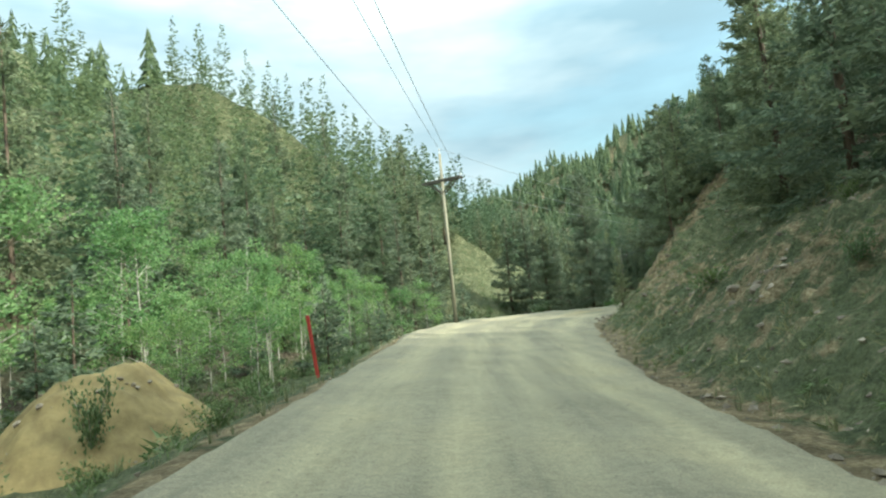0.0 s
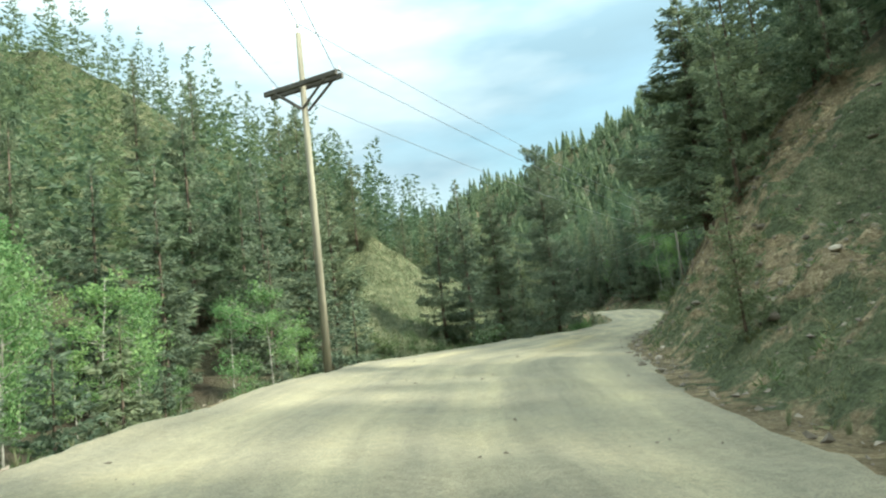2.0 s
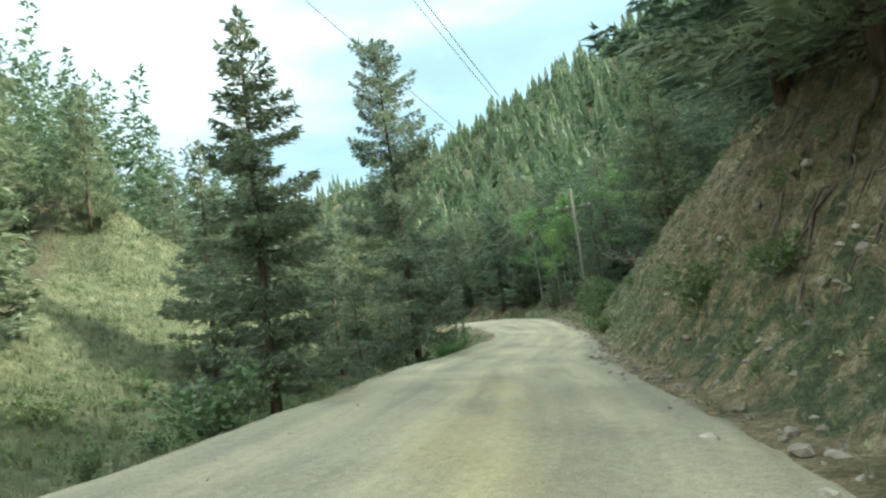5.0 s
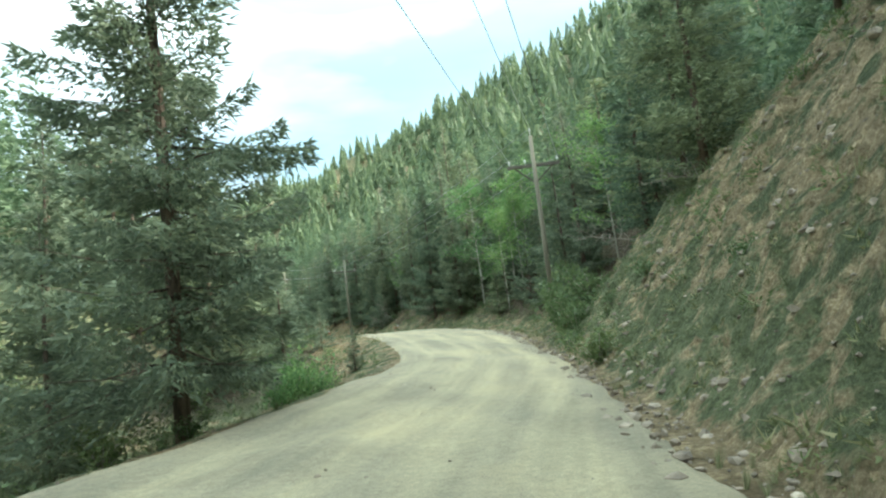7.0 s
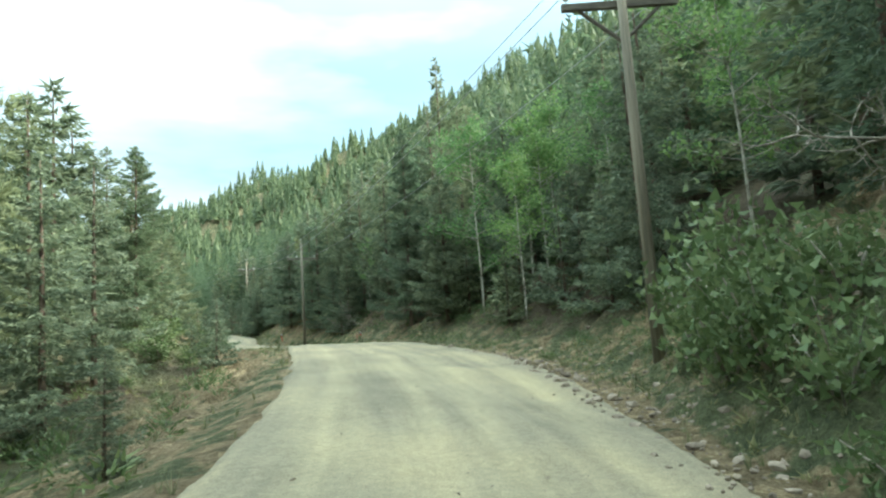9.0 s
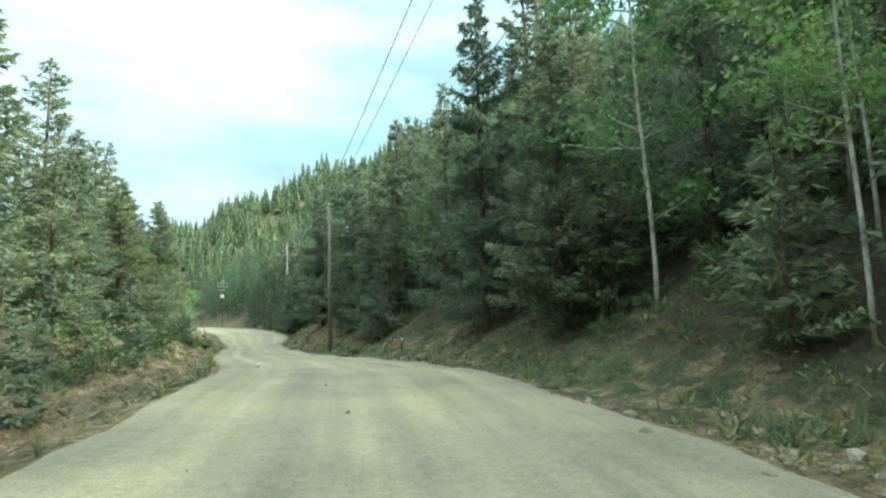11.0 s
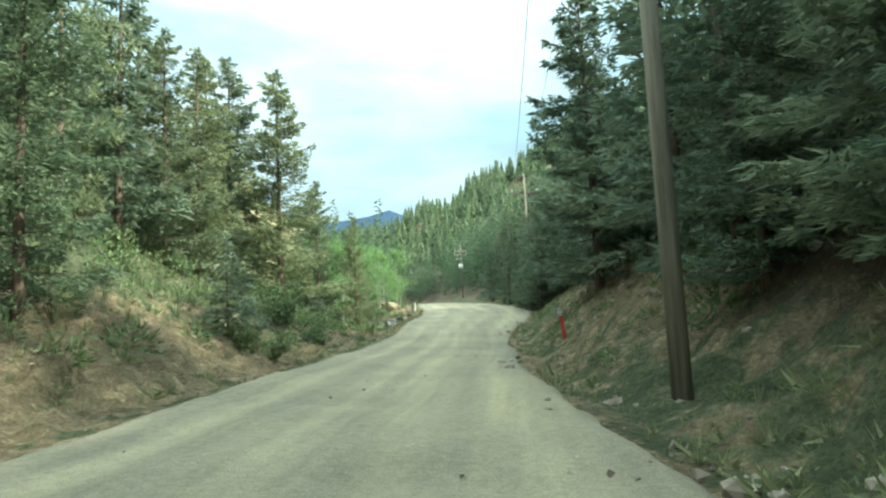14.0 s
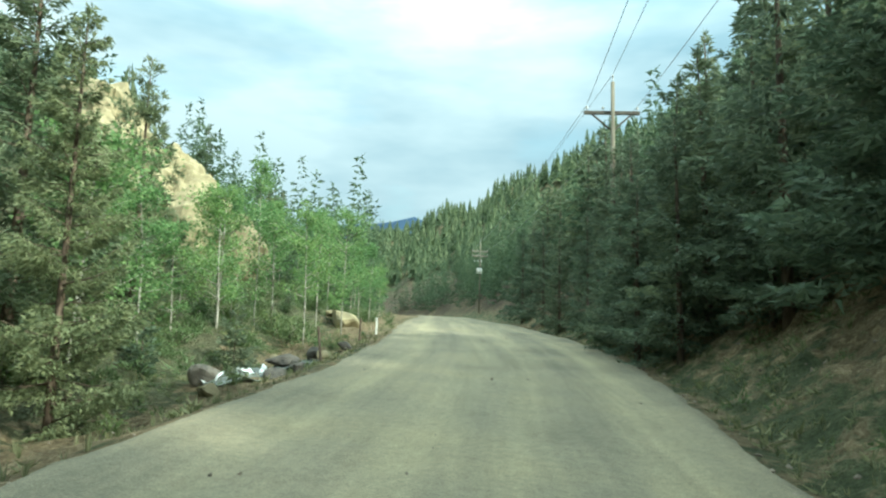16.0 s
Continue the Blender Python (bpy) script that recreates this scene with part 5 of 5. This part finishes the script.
strewn("bank_rubble", [(x, y, z + 0.02, 0.05 + 0.26 * r.rand() ** 4, r.rand() * 6.28, r.randn() * 0.5) for x, y, z, l, e in spots], CHUNKS, STONE, "broken stone standing out of the cut bank", "stones")
spots, r = scatter(62, -6, 45, -3, 175, 0.4, lambda x, y, l, e, r: (l == 0) & (e == 0) & (r.rand(x.size) < 0.35))
strewn("gravel", [(x, y, z + 0.0, 0.018 + 0.06 * r.rand() ** 5, r.rand() * 6.28, r.randn() * 0.4) for x, y, z, l, e in spots], STONES, STONE, "scattered loose gravel on the road", "gravel")


def tuft_shape(seed, blades=12):
    rr = np.random.RandomState(seed)
    v, f = [], []
    for k in range(blades):
        a = rr.rand() * 6.2832
        d = np.array([math.cos(a), math.sin(a), 0])
        root = d * 0.10 * rr.rand()
        tip = root + d * (0.06 + 0.34 * rr.rand()) + np.array([0, 0, 0.5 + 0.6 * rr.rand()])
        spike(v, f, root, tip, np.array([-d[1], d[0], 0]), 0.020 + 0.022 * rr.rand())
    return np.array(v), f


TUFTS = [tuft_shape(k) for k in range(6)]
spots, r = scatter(71, -14, 52, -3, 188, 0.32, lambda x, y, l, e, r: ((e > 0.15) & (e < 10) & (r.rand(x.size) < np.interp(e, [2, 3.6], [1, 0.45]) * np.interp(y, [0, 35, 48, 60], [0.4, 0.45, 0.8, 0.8]) * np.clip(0.75 + 0.7 * W4(x, y), 0.1, 1.6) * np.interp(e, [0, 1, 3, 10], [0.8, 1.0, 0.7, 1.0]))) |
                   ((l > 0.1) & (l < 12) & (r.rand(x.size) < 0.34 * np.clip(0.75 + 0.6 * W12(x, y), 0.1, 1.6))))
strewn("grass", [(x, y, z - 0.02, 0.13 + 0.18 * r.rand() ** 2, r.rand() * 6.28, r.randn() * 0.12) for x, y, z, l, e in spots], TUFTS, DRY_GRASS, "tufts of green and dry grass on the verges", "grass")
spots, r = scatter(72, -14, 30, 52, 145, 0.42, lambda x, y, l, e, r: (l > 3) & (l < 26) & open_slope(x, y) & (r.rand(x.size) < 0.75))
strewn("hillside_grass", [(x, y, z - 0.02, 0.25 + 0.4 * r.rand() ** 2, r.rand() * 6.28, r.randn() * 0.12) for x, y, z, l, e in spots], TUFTS, DRY_GRASS, "dry grass on the open slope across the creek", "grass")



def scrub_shape(seed, leaves=52, leaf=0.17):
    """A low rounded clump of small leaves on the bank."""
    rr = np.random.RandomState(seed)
    v, f = [], []
    for k in range(leaves):
        d = rr.randn(3)
        d[2] = abs(d[2])
        d /= np.linalg.norm(d)
        c = d * np.array([0.5, 0.5, 0.55]) * (0.35 + 0.6 * rr.rand())
        e = np.cross(d, rr.randn(3))
        spike(v, f, c, c + (d + rr.randn(3) * 0.5) * leaf, e / np.linalg.norm(e), leaf * 0.21)
    return np.array(v), f


SCRUB = [scrub_shape(k) for k in range(6)]
spots, r = scatter(74, -8, 52, -3, 185, 0.75, lambda x, y, l, e, r: ((e > 0.7) & (e < 9) & (r.rand(x.size) < 0.42 * np.clip(0.7 + 0.8 * W4(x, y), 0.05, 1.6) * np.interp(y, [0, 40, 50], [0.7, 0.8, 1.3]))) |
                   ((l > 0.6) & (l < 11) & (r.rand(x.size) < np.interp(y, [0, 90, 96, 145, 150, 170], [0.42, 0.42, 0.75, 0.75, 0.6, 0.75]) * np.interp(l, [2.5, 4.5], [0.4, 1.0]) * np.clip(0.8 + 0.7 * W4(x, y), 0.1, 1.6))))
strewn("scrub", [(x, y, z - 0.03, 0.25 + 0.55 * r.rand() ** 2, r.rand() * 6.28, r.randn() * 0.15) for x, y, z, l, e in spots], SCRUB, BUSH_LEAVES, "low grey-green scrub growing over the banks", "undergrowth")


# brushwood between the trunks
spots, r = scatter(75, -16, 52, 4, 200, 1.3, lambda x, y, l, e, r: ((l > 2.0) & (l < 12) & ~((y > 171) & (y < 184) & (l < 6)) & ~((y > 145) & (y < 167) & (l < 4.4)) & ~open_slope(x, y) & (r.rand(x.size) < np.interp(y, [4, 45, 50, 94, 98, 138, 144, 200], [0.5, 0.5, 0.15, 0.2, 0.45, 0.4, 0.75, 0.75]))) |
                   ((e > 2.4) & (e < 9) & (e > np.interp(y, [124, 128, 156, 164], [2.4, 5.5, 5.5, 2.4])) & (y > 82) & (r.rand(x.size) < np.interp(y, [82, 84, 108, 112], [0.4, 0.85, 0.85, 0.4]))))
strewn("brushwood", [(x, y, z - 0.05, 0.7 + 0.9 * r.rand() ** 1.5, r.rand() * 6.28, r.randn() * 0.15) for x, y, z, l, e in spots], [scrub_shape(30 + k, 170, 0.10) for k in range(6)], BUSH_LEAVES, "leafy brush growing between the tree trunks", "undergrowth")
spots, r = scatter(76, -2, 30, 55, 145, 1.0, lambda x, y, l, e, r: (l > 2.5) & (l < 26) & open_slope(x, y) & (r.rand(x.size) < 0.85 * np.clip(0.7 + 0.9 * W12(x, y), 0.1, 1.8)))
strewn("slope_scrub", [(x, y, z - 0.05, 0.4 + 0.9 * r.rand() ** 2, r.rand() * 6.28, r.randn() * 0.15) for x, y, z, l, e in spots], [scrub_shape(50 + k, 90, 0.13) for k in range(6)], BUSH_LEAVES, "low scrub dotted over the open slope", "undergrowth")
spots, r = scatter(77, 3, 42, 0, 82, 0.30, lambda x, y, l, e, r: (e > 0.5) & (e < 8) & (r.rand(x.size) < np.interp(e, [0, 2.0, 3.6, 8], [1.1, 1.1, 0.35, 0.25]) * np.interp(y, [0, 40, 48, 82], [0.55, 0.6, 0.95, 0.95]) * np.clip(0.55 + 0.6 * W4(x, y) + 0.35 * W12(x, y), 0.05, 1.2)))
strewn("bank_herbs", [(x, y, z - 0.02, 0.12 + 0.2 * r.rand() ** 2, r.rand() * 6.28, r.randn() * 0.2) for x, y, z, l, e in spots], [scrub_shape(70 + k, 16, 0.4) for k in range(6)], DRY_GRASS, "small herbs and dry grass covering the cut bank", "grass")
spots, r = scatter(78, 18, 50, 84, 172, 0.36, lambda x, y, l, e, r: ((e > 0.15) & (e < np.interp(y, [124, 128, 150, 158], [5, 1.6, 1.6, 5])) & (r.rand(x.size) < np.interp(e, [0, 1.5, 3, 5], [0.9, 0.8, 0.45, 0.3]) * np.clip(0.6 + 0.6 * W4(x, y), 0.05, 1.2))) |
                   ((l > 0.2) & (l < 6) & (r.rand(x.size) < np.interp(l, [1, 1.5, 3.5, 4.5], [0.42, 0.12, 0.12, 0.42]) * np.clip(0.6 + 0.7 * W4(x, y), 0.05, 1.2))))
strewn("verge_herbs", [(x, y, z - 0.02, 0.14 + 0.24 * r.rand() ** 2, r.rand() * 6.28, r.randn() * 0.2) for x, y, z, l, e in spots], [scrub_shape(90 + k, 16, 0.4) for k in range(6)], DRY_GRASS, "small herbs and grass along the shaded verges", "grass")
# ---- boulders, sand heap, markers, creek ----
def boulder(x, y, size, seed, material=STONE, label="angular grey-brown boulder on the cut bank", flat=0.7, sink=0.25, name="boulder", detail=3):
    bm = bmesh.new()
    bmesh.ops.create_icosphere(bm, subdivisions=detail, radius=0.5)
    rr = random.Random(seed)
    cuts = [(Vector((rr.gauss(0, 1), rr.gauss(0, 1), rr.gauss(0, 0.8))).normalized(), rr.uniform(0.20, 0.40)) for _ in range(11)]
    off = Vector((seed * 3.1, seed * 1.7, 0))
    for v in bm.verts:
        for n, d in cuts:
            over = v.co.dot(n) - d
            if over > 0:
                v.co -= n * over * 0.9
        v.co *= 1 + 0.16 * noise.noise(v.co * 3.0 + off) + 0.06 * noise.noise(v.co * 9.0 + off)
        v.co.z *= flat
    me = bpy.data.meshes.new(name)
    bm.to_mesh(me)
    bm.free()
    me.materials.append(material)
    ob = new(name, me)
    ob.matrix_basis = pose(x, y, ground_z(x, y) + size * flat * (0.5 - sink) * 0.9, rr.uniform(-12, 12), rr.uniform(-12, 12), rr.uniform(0, 360)) @ Matrix.Diagonal((size, size * rr.uniform(0.6, 0.95), size * rr.uniform(0.7, 1), 1))
    return tagged(ob, label, "rock", "rocks on the bank")


random.seed(9)
boulder(26.75, 61.5, 0.42, 3, PALE_ROCK, "pale flat slab lying at the foot of the bank", 0.45)
boulder(16.4, 42.7, 0.36, 4, PALE_ROCK, "pale broken slab on the grassy bank", 0.5)
boulder(19.45, 48.9, 0.30, 5, PALE_ROCK, "small pale block beside the road", 0.7)
boulder(8.8, 16.1, 0.40, 6, PALE_ROCK, "whitish stone on the shaded bank", 0.7)
spots, r = scatter(81, 4, 46, 2, 160, 1.6, lambda x, y, l, e, r: (e > 0.5) & (e < 8.5) & (r.rand(x.size) < np.interp(y, [0, 30, 72, 84, 110, 120, 150, 160], [0.3, 0.4, 0.55, 0.08, 0.1, 0.35, 0.35, 0.1]) * np.interp(e, [0, 2, 3.5, 8.5], [0.5, 0.5, 1.2, 1.2])))
for k, (x, y, z, l, e) in enumerate(spots):
    boulder(x, y, 0.14 + 0.50 * r.rand() ** 2.6, 20 + k, STONE, "angular brown rock half buried in the bank", 0.45 + 0.3 * r.rand(), 0.38, "rock", 2)

# heap of tan sand left of the road
HEAP_X, HEAP_Y, HEAP_SIZE = -6.0, 10.6, 0.8


def heap_height(x, y):
    x, y = x / HEAP_SIZE, y / HEAP_SIZE
    q = math.hypot(x * 0.95, y * 0.82)
    top = 2.75 * max(0.0, 1 - (q / 3.1) ** 1.5) if q < 3.1 else 0.0
    top = min(top, 2.35 + 0.1 * math.sin(x * 2))
    p = Vector((x, y, 0.0))
    rough = 0.22 * noise.noise(p * 0.9) + 0.12 * noise.noise(p * 2.6) + 0.06 * noise.noise(p * 6.0)
    return HEAP_SIZE * (top - 0.25 + rough * min(1, top + 0.2) - (0.6 if q > 3.2 else 0))


bm = bmesh.new()
bmesh.ops.create_grid(bm, x_segments=64, y_segments=64, size=4.4 * HEAP_SIZE)
for v in bm.verts:
    v.co.z = heap_height(v.co.x, v.co.y)
me = bpy.data.meshes.new("dirt_mound")
bm.to_mesh(me)
bm.free()
me.materials.append(SAND)
me.polygons.foreach_set("use_smooth", np.ones(len(me.polygons), bool))
heap = new("dirt_mound", me)
heap.location = (HEAP_X, HEAP_Y, ground_z(HEAP_X, HEAP_Y) + 0.1)
tagged(heap, "rounded mound of tan earth beside the gravel road", "mound")
for x, y, h in ((-5.2, 8.5, 1.4), (-3.9, 9.0, 0.5), (-7.2, 8.6, 0.6)):
    stand(BUSHES[0], x, y, h, 0.55, z=max(ground_z(x, y), heap.location.z + heap_height(x - HEAP_X, y - HEAP_Y)))


def marker(x, y, h, tilt, label, disc=False, short=False):
    m = thing("pipeline_marker", x, y, ground_z(x, y) - 0.05, label, "marker post", "marker posts", -15)
    bm = bmesh.new()
    box(bm, 0.05 if short else 0.10, 0.025, h, pose(0, 0, h / 2), 0.008)
    stake = part("stake", bm, BARK if short else RED, m, "dark flat stake" if short else "red flat plastic stake")
    stake.matrix_basis = pose(0, 0, 0, 0, tilt, 0)
    if disc:
        b2 = bmesh.new()
        cone(b2, 0.108, 0.108, 0.02, pose(0, -0.035, h + 0.06, 90), 24)
        d = part("disc", b2, SIGN_FACE, m, "small round faded sign face")
        d.matrix_basis = pose(0, 0, 0, 0, tilt, 0)
        for zz, wd in ((0.075, 0.10), (0.015, 0.15), (-0.025, 0.14), (-0.08, 0.09)):
            b3 = bmesh.new()
            box(b3, wd, 0.008, 0.016, pose(0, -0.05, h + 0.06 + zz))
            part("text_bar", b3, WHITE_SIGN, d)
        b4 = bmesh.new()
        box(b4, 0.12, 0.02, 0.09, pose(0, -0.012, h - 0.10), 0.02)
        k = part("plate", b4, RED, m)
        k.matrix_basis = pose(0, 0, 0, 0, tilt, 0)
    return m


marker(-1.85, 12.9, 1.75, -6, "tall red plastic marker stake leaning over the grass")
marker(40.85, 108.9, 0.52, 0, "slim dark marker stake with a small round sign", True, True)
marker(39.93, 130.3, 0.74, -8, "red marker stake with a small round warning sign", True)
post = thing("marker_post", 40.58, 108.9, ground_z(40.58, 108.9) - 0.05, "short faded red post with a brighter cap", "marker post")
b = bmesh.new()
cone(b, 0.028, 0.028, 0.34, pose(0, 0, 0.17), 12)
part("post", b, FADED_RED, post)
b = bmesh.new()
cone(b, 0.036, 0.034, 0.17, pose(0, 0, 0.42), 12)
part("cap", b, RED, post, "red plastic cap")
for x, y, h, lean in ((32.6, 161.5, 1.15, -9), (32.3, 168.5, 1.1, 2)):
    f = thing("fence_post", x, y, ground_z(x, y) - 0.1, "thin dark leaning wooden fence post", "post", "old fence posts")
    part_of("post", mesh_of("post", *tube([(0, 0, 0), (lean * 0.015, 0, h)], [0.045, 0.04], 7), BARK), f)
w = thing("road_marker", 32.2, 173.0, ground_z(32.2, 173.0) - 0.1, "slim white roadside marker post", "marker post")
b = bmesh.new()
box(b, 0.09, 0.03, 0.95, pose(0, 0, 0.47), 0.006)
part("post", b, WHITE_SIGN, w)

# rocks and white water where the creek meets the road
for k, (x, y, s, pale) in enumerate([(30.9, 157.6, 0.9, 1), (30.2, 158.9, 1.2, 0), (31.6, 160.2, 0.9, 0), (31.9, 161.6, 1.0, 0), (31.0, 162.6, 1.2, 0), (32.2, 163.2, 0.8, 1), (31.5, 164.6, 1.1, 0),
                                     (30.0, 161.2, 0.9, 0), (32.4, 165.6, 0.8, 0), (30.3, 163.9, 0.8, 1), (32.5, 159.6, 0.6, 0)]):
    boulder(x, y, s, 300 + k, PALE_ROCK if pale else WET_STONE, "pale creek boulder beside the road" if pale else "wet grey boulder in the creek", 0.6)
bm = bmesh.new()
bmesh.ops.create_grid(bm, x_segments=6, y_segments=26, size=0.5)
for v in bm.verts:
    u = v.co.y + 0.5
    v.co = Vector((30.5 + 1.5 * u + v.co.x * 1.3 + 0.25 * math.sin(u * 9), 158.6 + 5.4 * u, 0))
    v.co.z = ground_z(v.co.x, v.co.y) + 0.06 + 0.05 * noise.noise(v.co * 2.0)
me = bpy.data.meshes.new("creek")
bm.to_mesh(me)
bm.free()
me.materials.append(WATER)
tagged(new("creek", me), "narrow rocky creek of clear water", "creek", kind="structure")
bm = bmesh.new()
bmesh.ops.create_grid(bm, x_segments=14, y_segments=40, size=0.5)
for v in bm.verts:
    u = v.co.y + 0.5
    v.co = Vector((30.2 + 1.2 * u + v.co.x * 0.22 * (1 + 0.5 * math.sin(u * 14)), 158.6 + 2.0 * u, 0))
    v.co.z = ground_z(v.co.x, v.co.y) + 0.10 + 0.22 * noise.noise(v.co * 3.0) + 0.16 * noise.noise(v.co * 8.0)
me = bpy.data.meshes.new("white_water")
bm.to_mesh(me)
bm.free()
me.materials.append(FOAM)
tagged(new("white_water", me), "small rush of white water between boulders", "water")
boulder(29.4, 178.5, 3.1, 84, PALE_ROCK, "large sunlit pale boulder at the bend", 0.8)
boulder(28.2, 180.0, 1.5, 78, PALE_ROCK, "pale boulder beside a larger one", 0.7)


# the crag on the slope across the creek
def crag(x, y, z, w, d, h, seed):
    bm = bmesh.new()
    bmesh.ops.create_icosphere(bm, subdivisions=5, radius=0.5)
    off = Vector((seed, seed * 2.0, 0))
    for v in bm.verts:
        c = v.co.copy()
        c.x, c.y, c.z = c.x * w, c.y * d, c.z * h
        n = v.co.normalized()
        step = round(c.z / 1.6) * 1.6
        c += n * (1.5 * noise.noise(c * 0.22 + off) + 0.9 * noise.noise(Vector((c.x * 0.7, c.y * 0.7, step * 0.6)) + off) + 0.3 * noise.noise(c * 1.6))
        v.co = c
    me = bpy.data.meshes.new("crag")
    bm.to_mesh(me)
    bm.free()
    me.materials.append(PALE_ROCK)
    ob = new("crag", me)
    ob.matrix_basis = pose(x, y, z)
    return tagged(ob, "pale sunlit rock crag rising from the wooded slope", "crag")


crag(16.6, 182.0, 7.2, 6.0, 6.5, 11.5, 4)
crag(19.6, 184.4, 5.0, 4.5, 5.0, 6.5, 7)
crag(12.0, 181.5, 10.8, 6.5, 7.0, 13.5, 9)

# bare roots and fallen limbs hanging over the top of the cut
def root(x, y, heading, length, seed):
    rr = np.random.RandomState(seed)
    t = thing("exposed_root", x, y, ground_z(x, y), "bare brown root hanging over the top of the cut bank", "root", "roots on the cut bank")
    lines = [(np.zeros(2), heading, length, 0.055)]
    pieces = []
    while lines:
        at, way, ln, thick = lines.pop()
        pts, rad = [], []
        n = max(4, int(ln / 0.22))
        for i in range(n + 1):
            gx_, gy_ = x + at[0], y + at[1]
            pts.append((at[0], at[1], ground_z(gx_, gy_) - t.location.z + 0.05 + 0.07 * math.sin(i * 1.3 + seed)))
            rad.append(thick * (1 - 0.75 * i / n))
            way += rr.randn() * 0.28
            at = at + np.array([math.cos(way), math.sin(way)]) * ln / n * 0.8
            if thick > 0.04 and i in (2, 4, 6):
                lines.append((at.copy(), way + rr.choice((-0.9, 0.9)), ln * 0.4, thick * 0.45))
        pieces.append(tube(pts, rad, 6))
    part_of("limb", mesh_of("limb", *joined(pieces), PINE_BARK, True), t)


for k, (x, y, a, ln) in enumerate([(18.4, 40.8, 2.3, 3.0), (18.9, 42.2, 2.7, 2.4), (19.6, 43.6, 2.5, 3.2), (20.6, 45.4, 2.8, 2.2), (17.9, 39.6, 2.9, 2.0)]):
    root(x, y, a, ln, 500 + k)

# bare dead limbs reaching out of the shaded bank
def dead_limb(x, y, heading, length, seed):
    rr = np.random.RandomState(seed)
    t = thing("dead_branch", x, y, ground_z(x, y) - 0.05, "bare bleached dead branches leaning out of the bank", "branch", "dead branches")
    way = np.array([math.cos(heading), math.sin(heading), 0.35])
    stack, pieces = [(np.zeros(3), way, length, 0.045, 0)], []
    while stack:
        p, d, ln, thick, level = stack.pop()
        pts, rad = [p], [thick]
        n = 6
        for i in range(n):
            d = d + rr.randn(3) * 0.22 + np.array([0, 0, 0.05])
            d = d / np.linalg.norm(d)
            p = p + d * ln / n
            pts.append(p)
            rad.append(thick * (1 - 0.8 * (i + 1) / n))
            if level < 2 and i > 0:
                for _ in range(2 if level == 0 else 1):
                    stack.append((p, d + rr.randn(3) * 0.8, ln * (0.3 + 0.25 * rr.rand()), thick * 0.5, level + 1))
        pieces.append(tube(pts, rad, 5))
    part_of("limb", mesh_of("limb", *joined(pieces), DEAD_WOOD, True), t)


for k, (x, y, a, ln) in enumerate([(42.3, 114.2, 2.9, 1.8), (43.0, 115.2, 3.3, 2.2), (42.6, 113.2, 2.6, 1.6), (34.9, 65.0, 2.2, 2.0), (37.2, 70.6, 2.6, 2.4)]):
    dead_limb(x, y, a, ln, 600 + k)

# stones on the sand heap
for k in range(26):
    a, q = random.uniform(0, 6.28), random.uniform(1.0, 2.4)
    x, y = HEAP_X + math.cos(a) * q, HEAP_Y + math.sin(a) * q
    hh = heap_height(x - HEAP_X, y - HEAP_Y)
    st = boulder(x, y, random.uniform(0.08, 0.26), 400 + k, STONE, "small brown stone lying on the mound", 0.7, 0.3, "stone", 2)
    st.location.z = heap.location.z + hh
# the patterns from which the copies were made are taken away
for proto in [NEAR_PINE, SHRUB] + SPRUCES + LIGHT + YOUNG + FINE + PINES + ASPENS + BUSHES:
    for o in (*proto.children_recursive, proto):
        bpy.data.objects.remove(o)
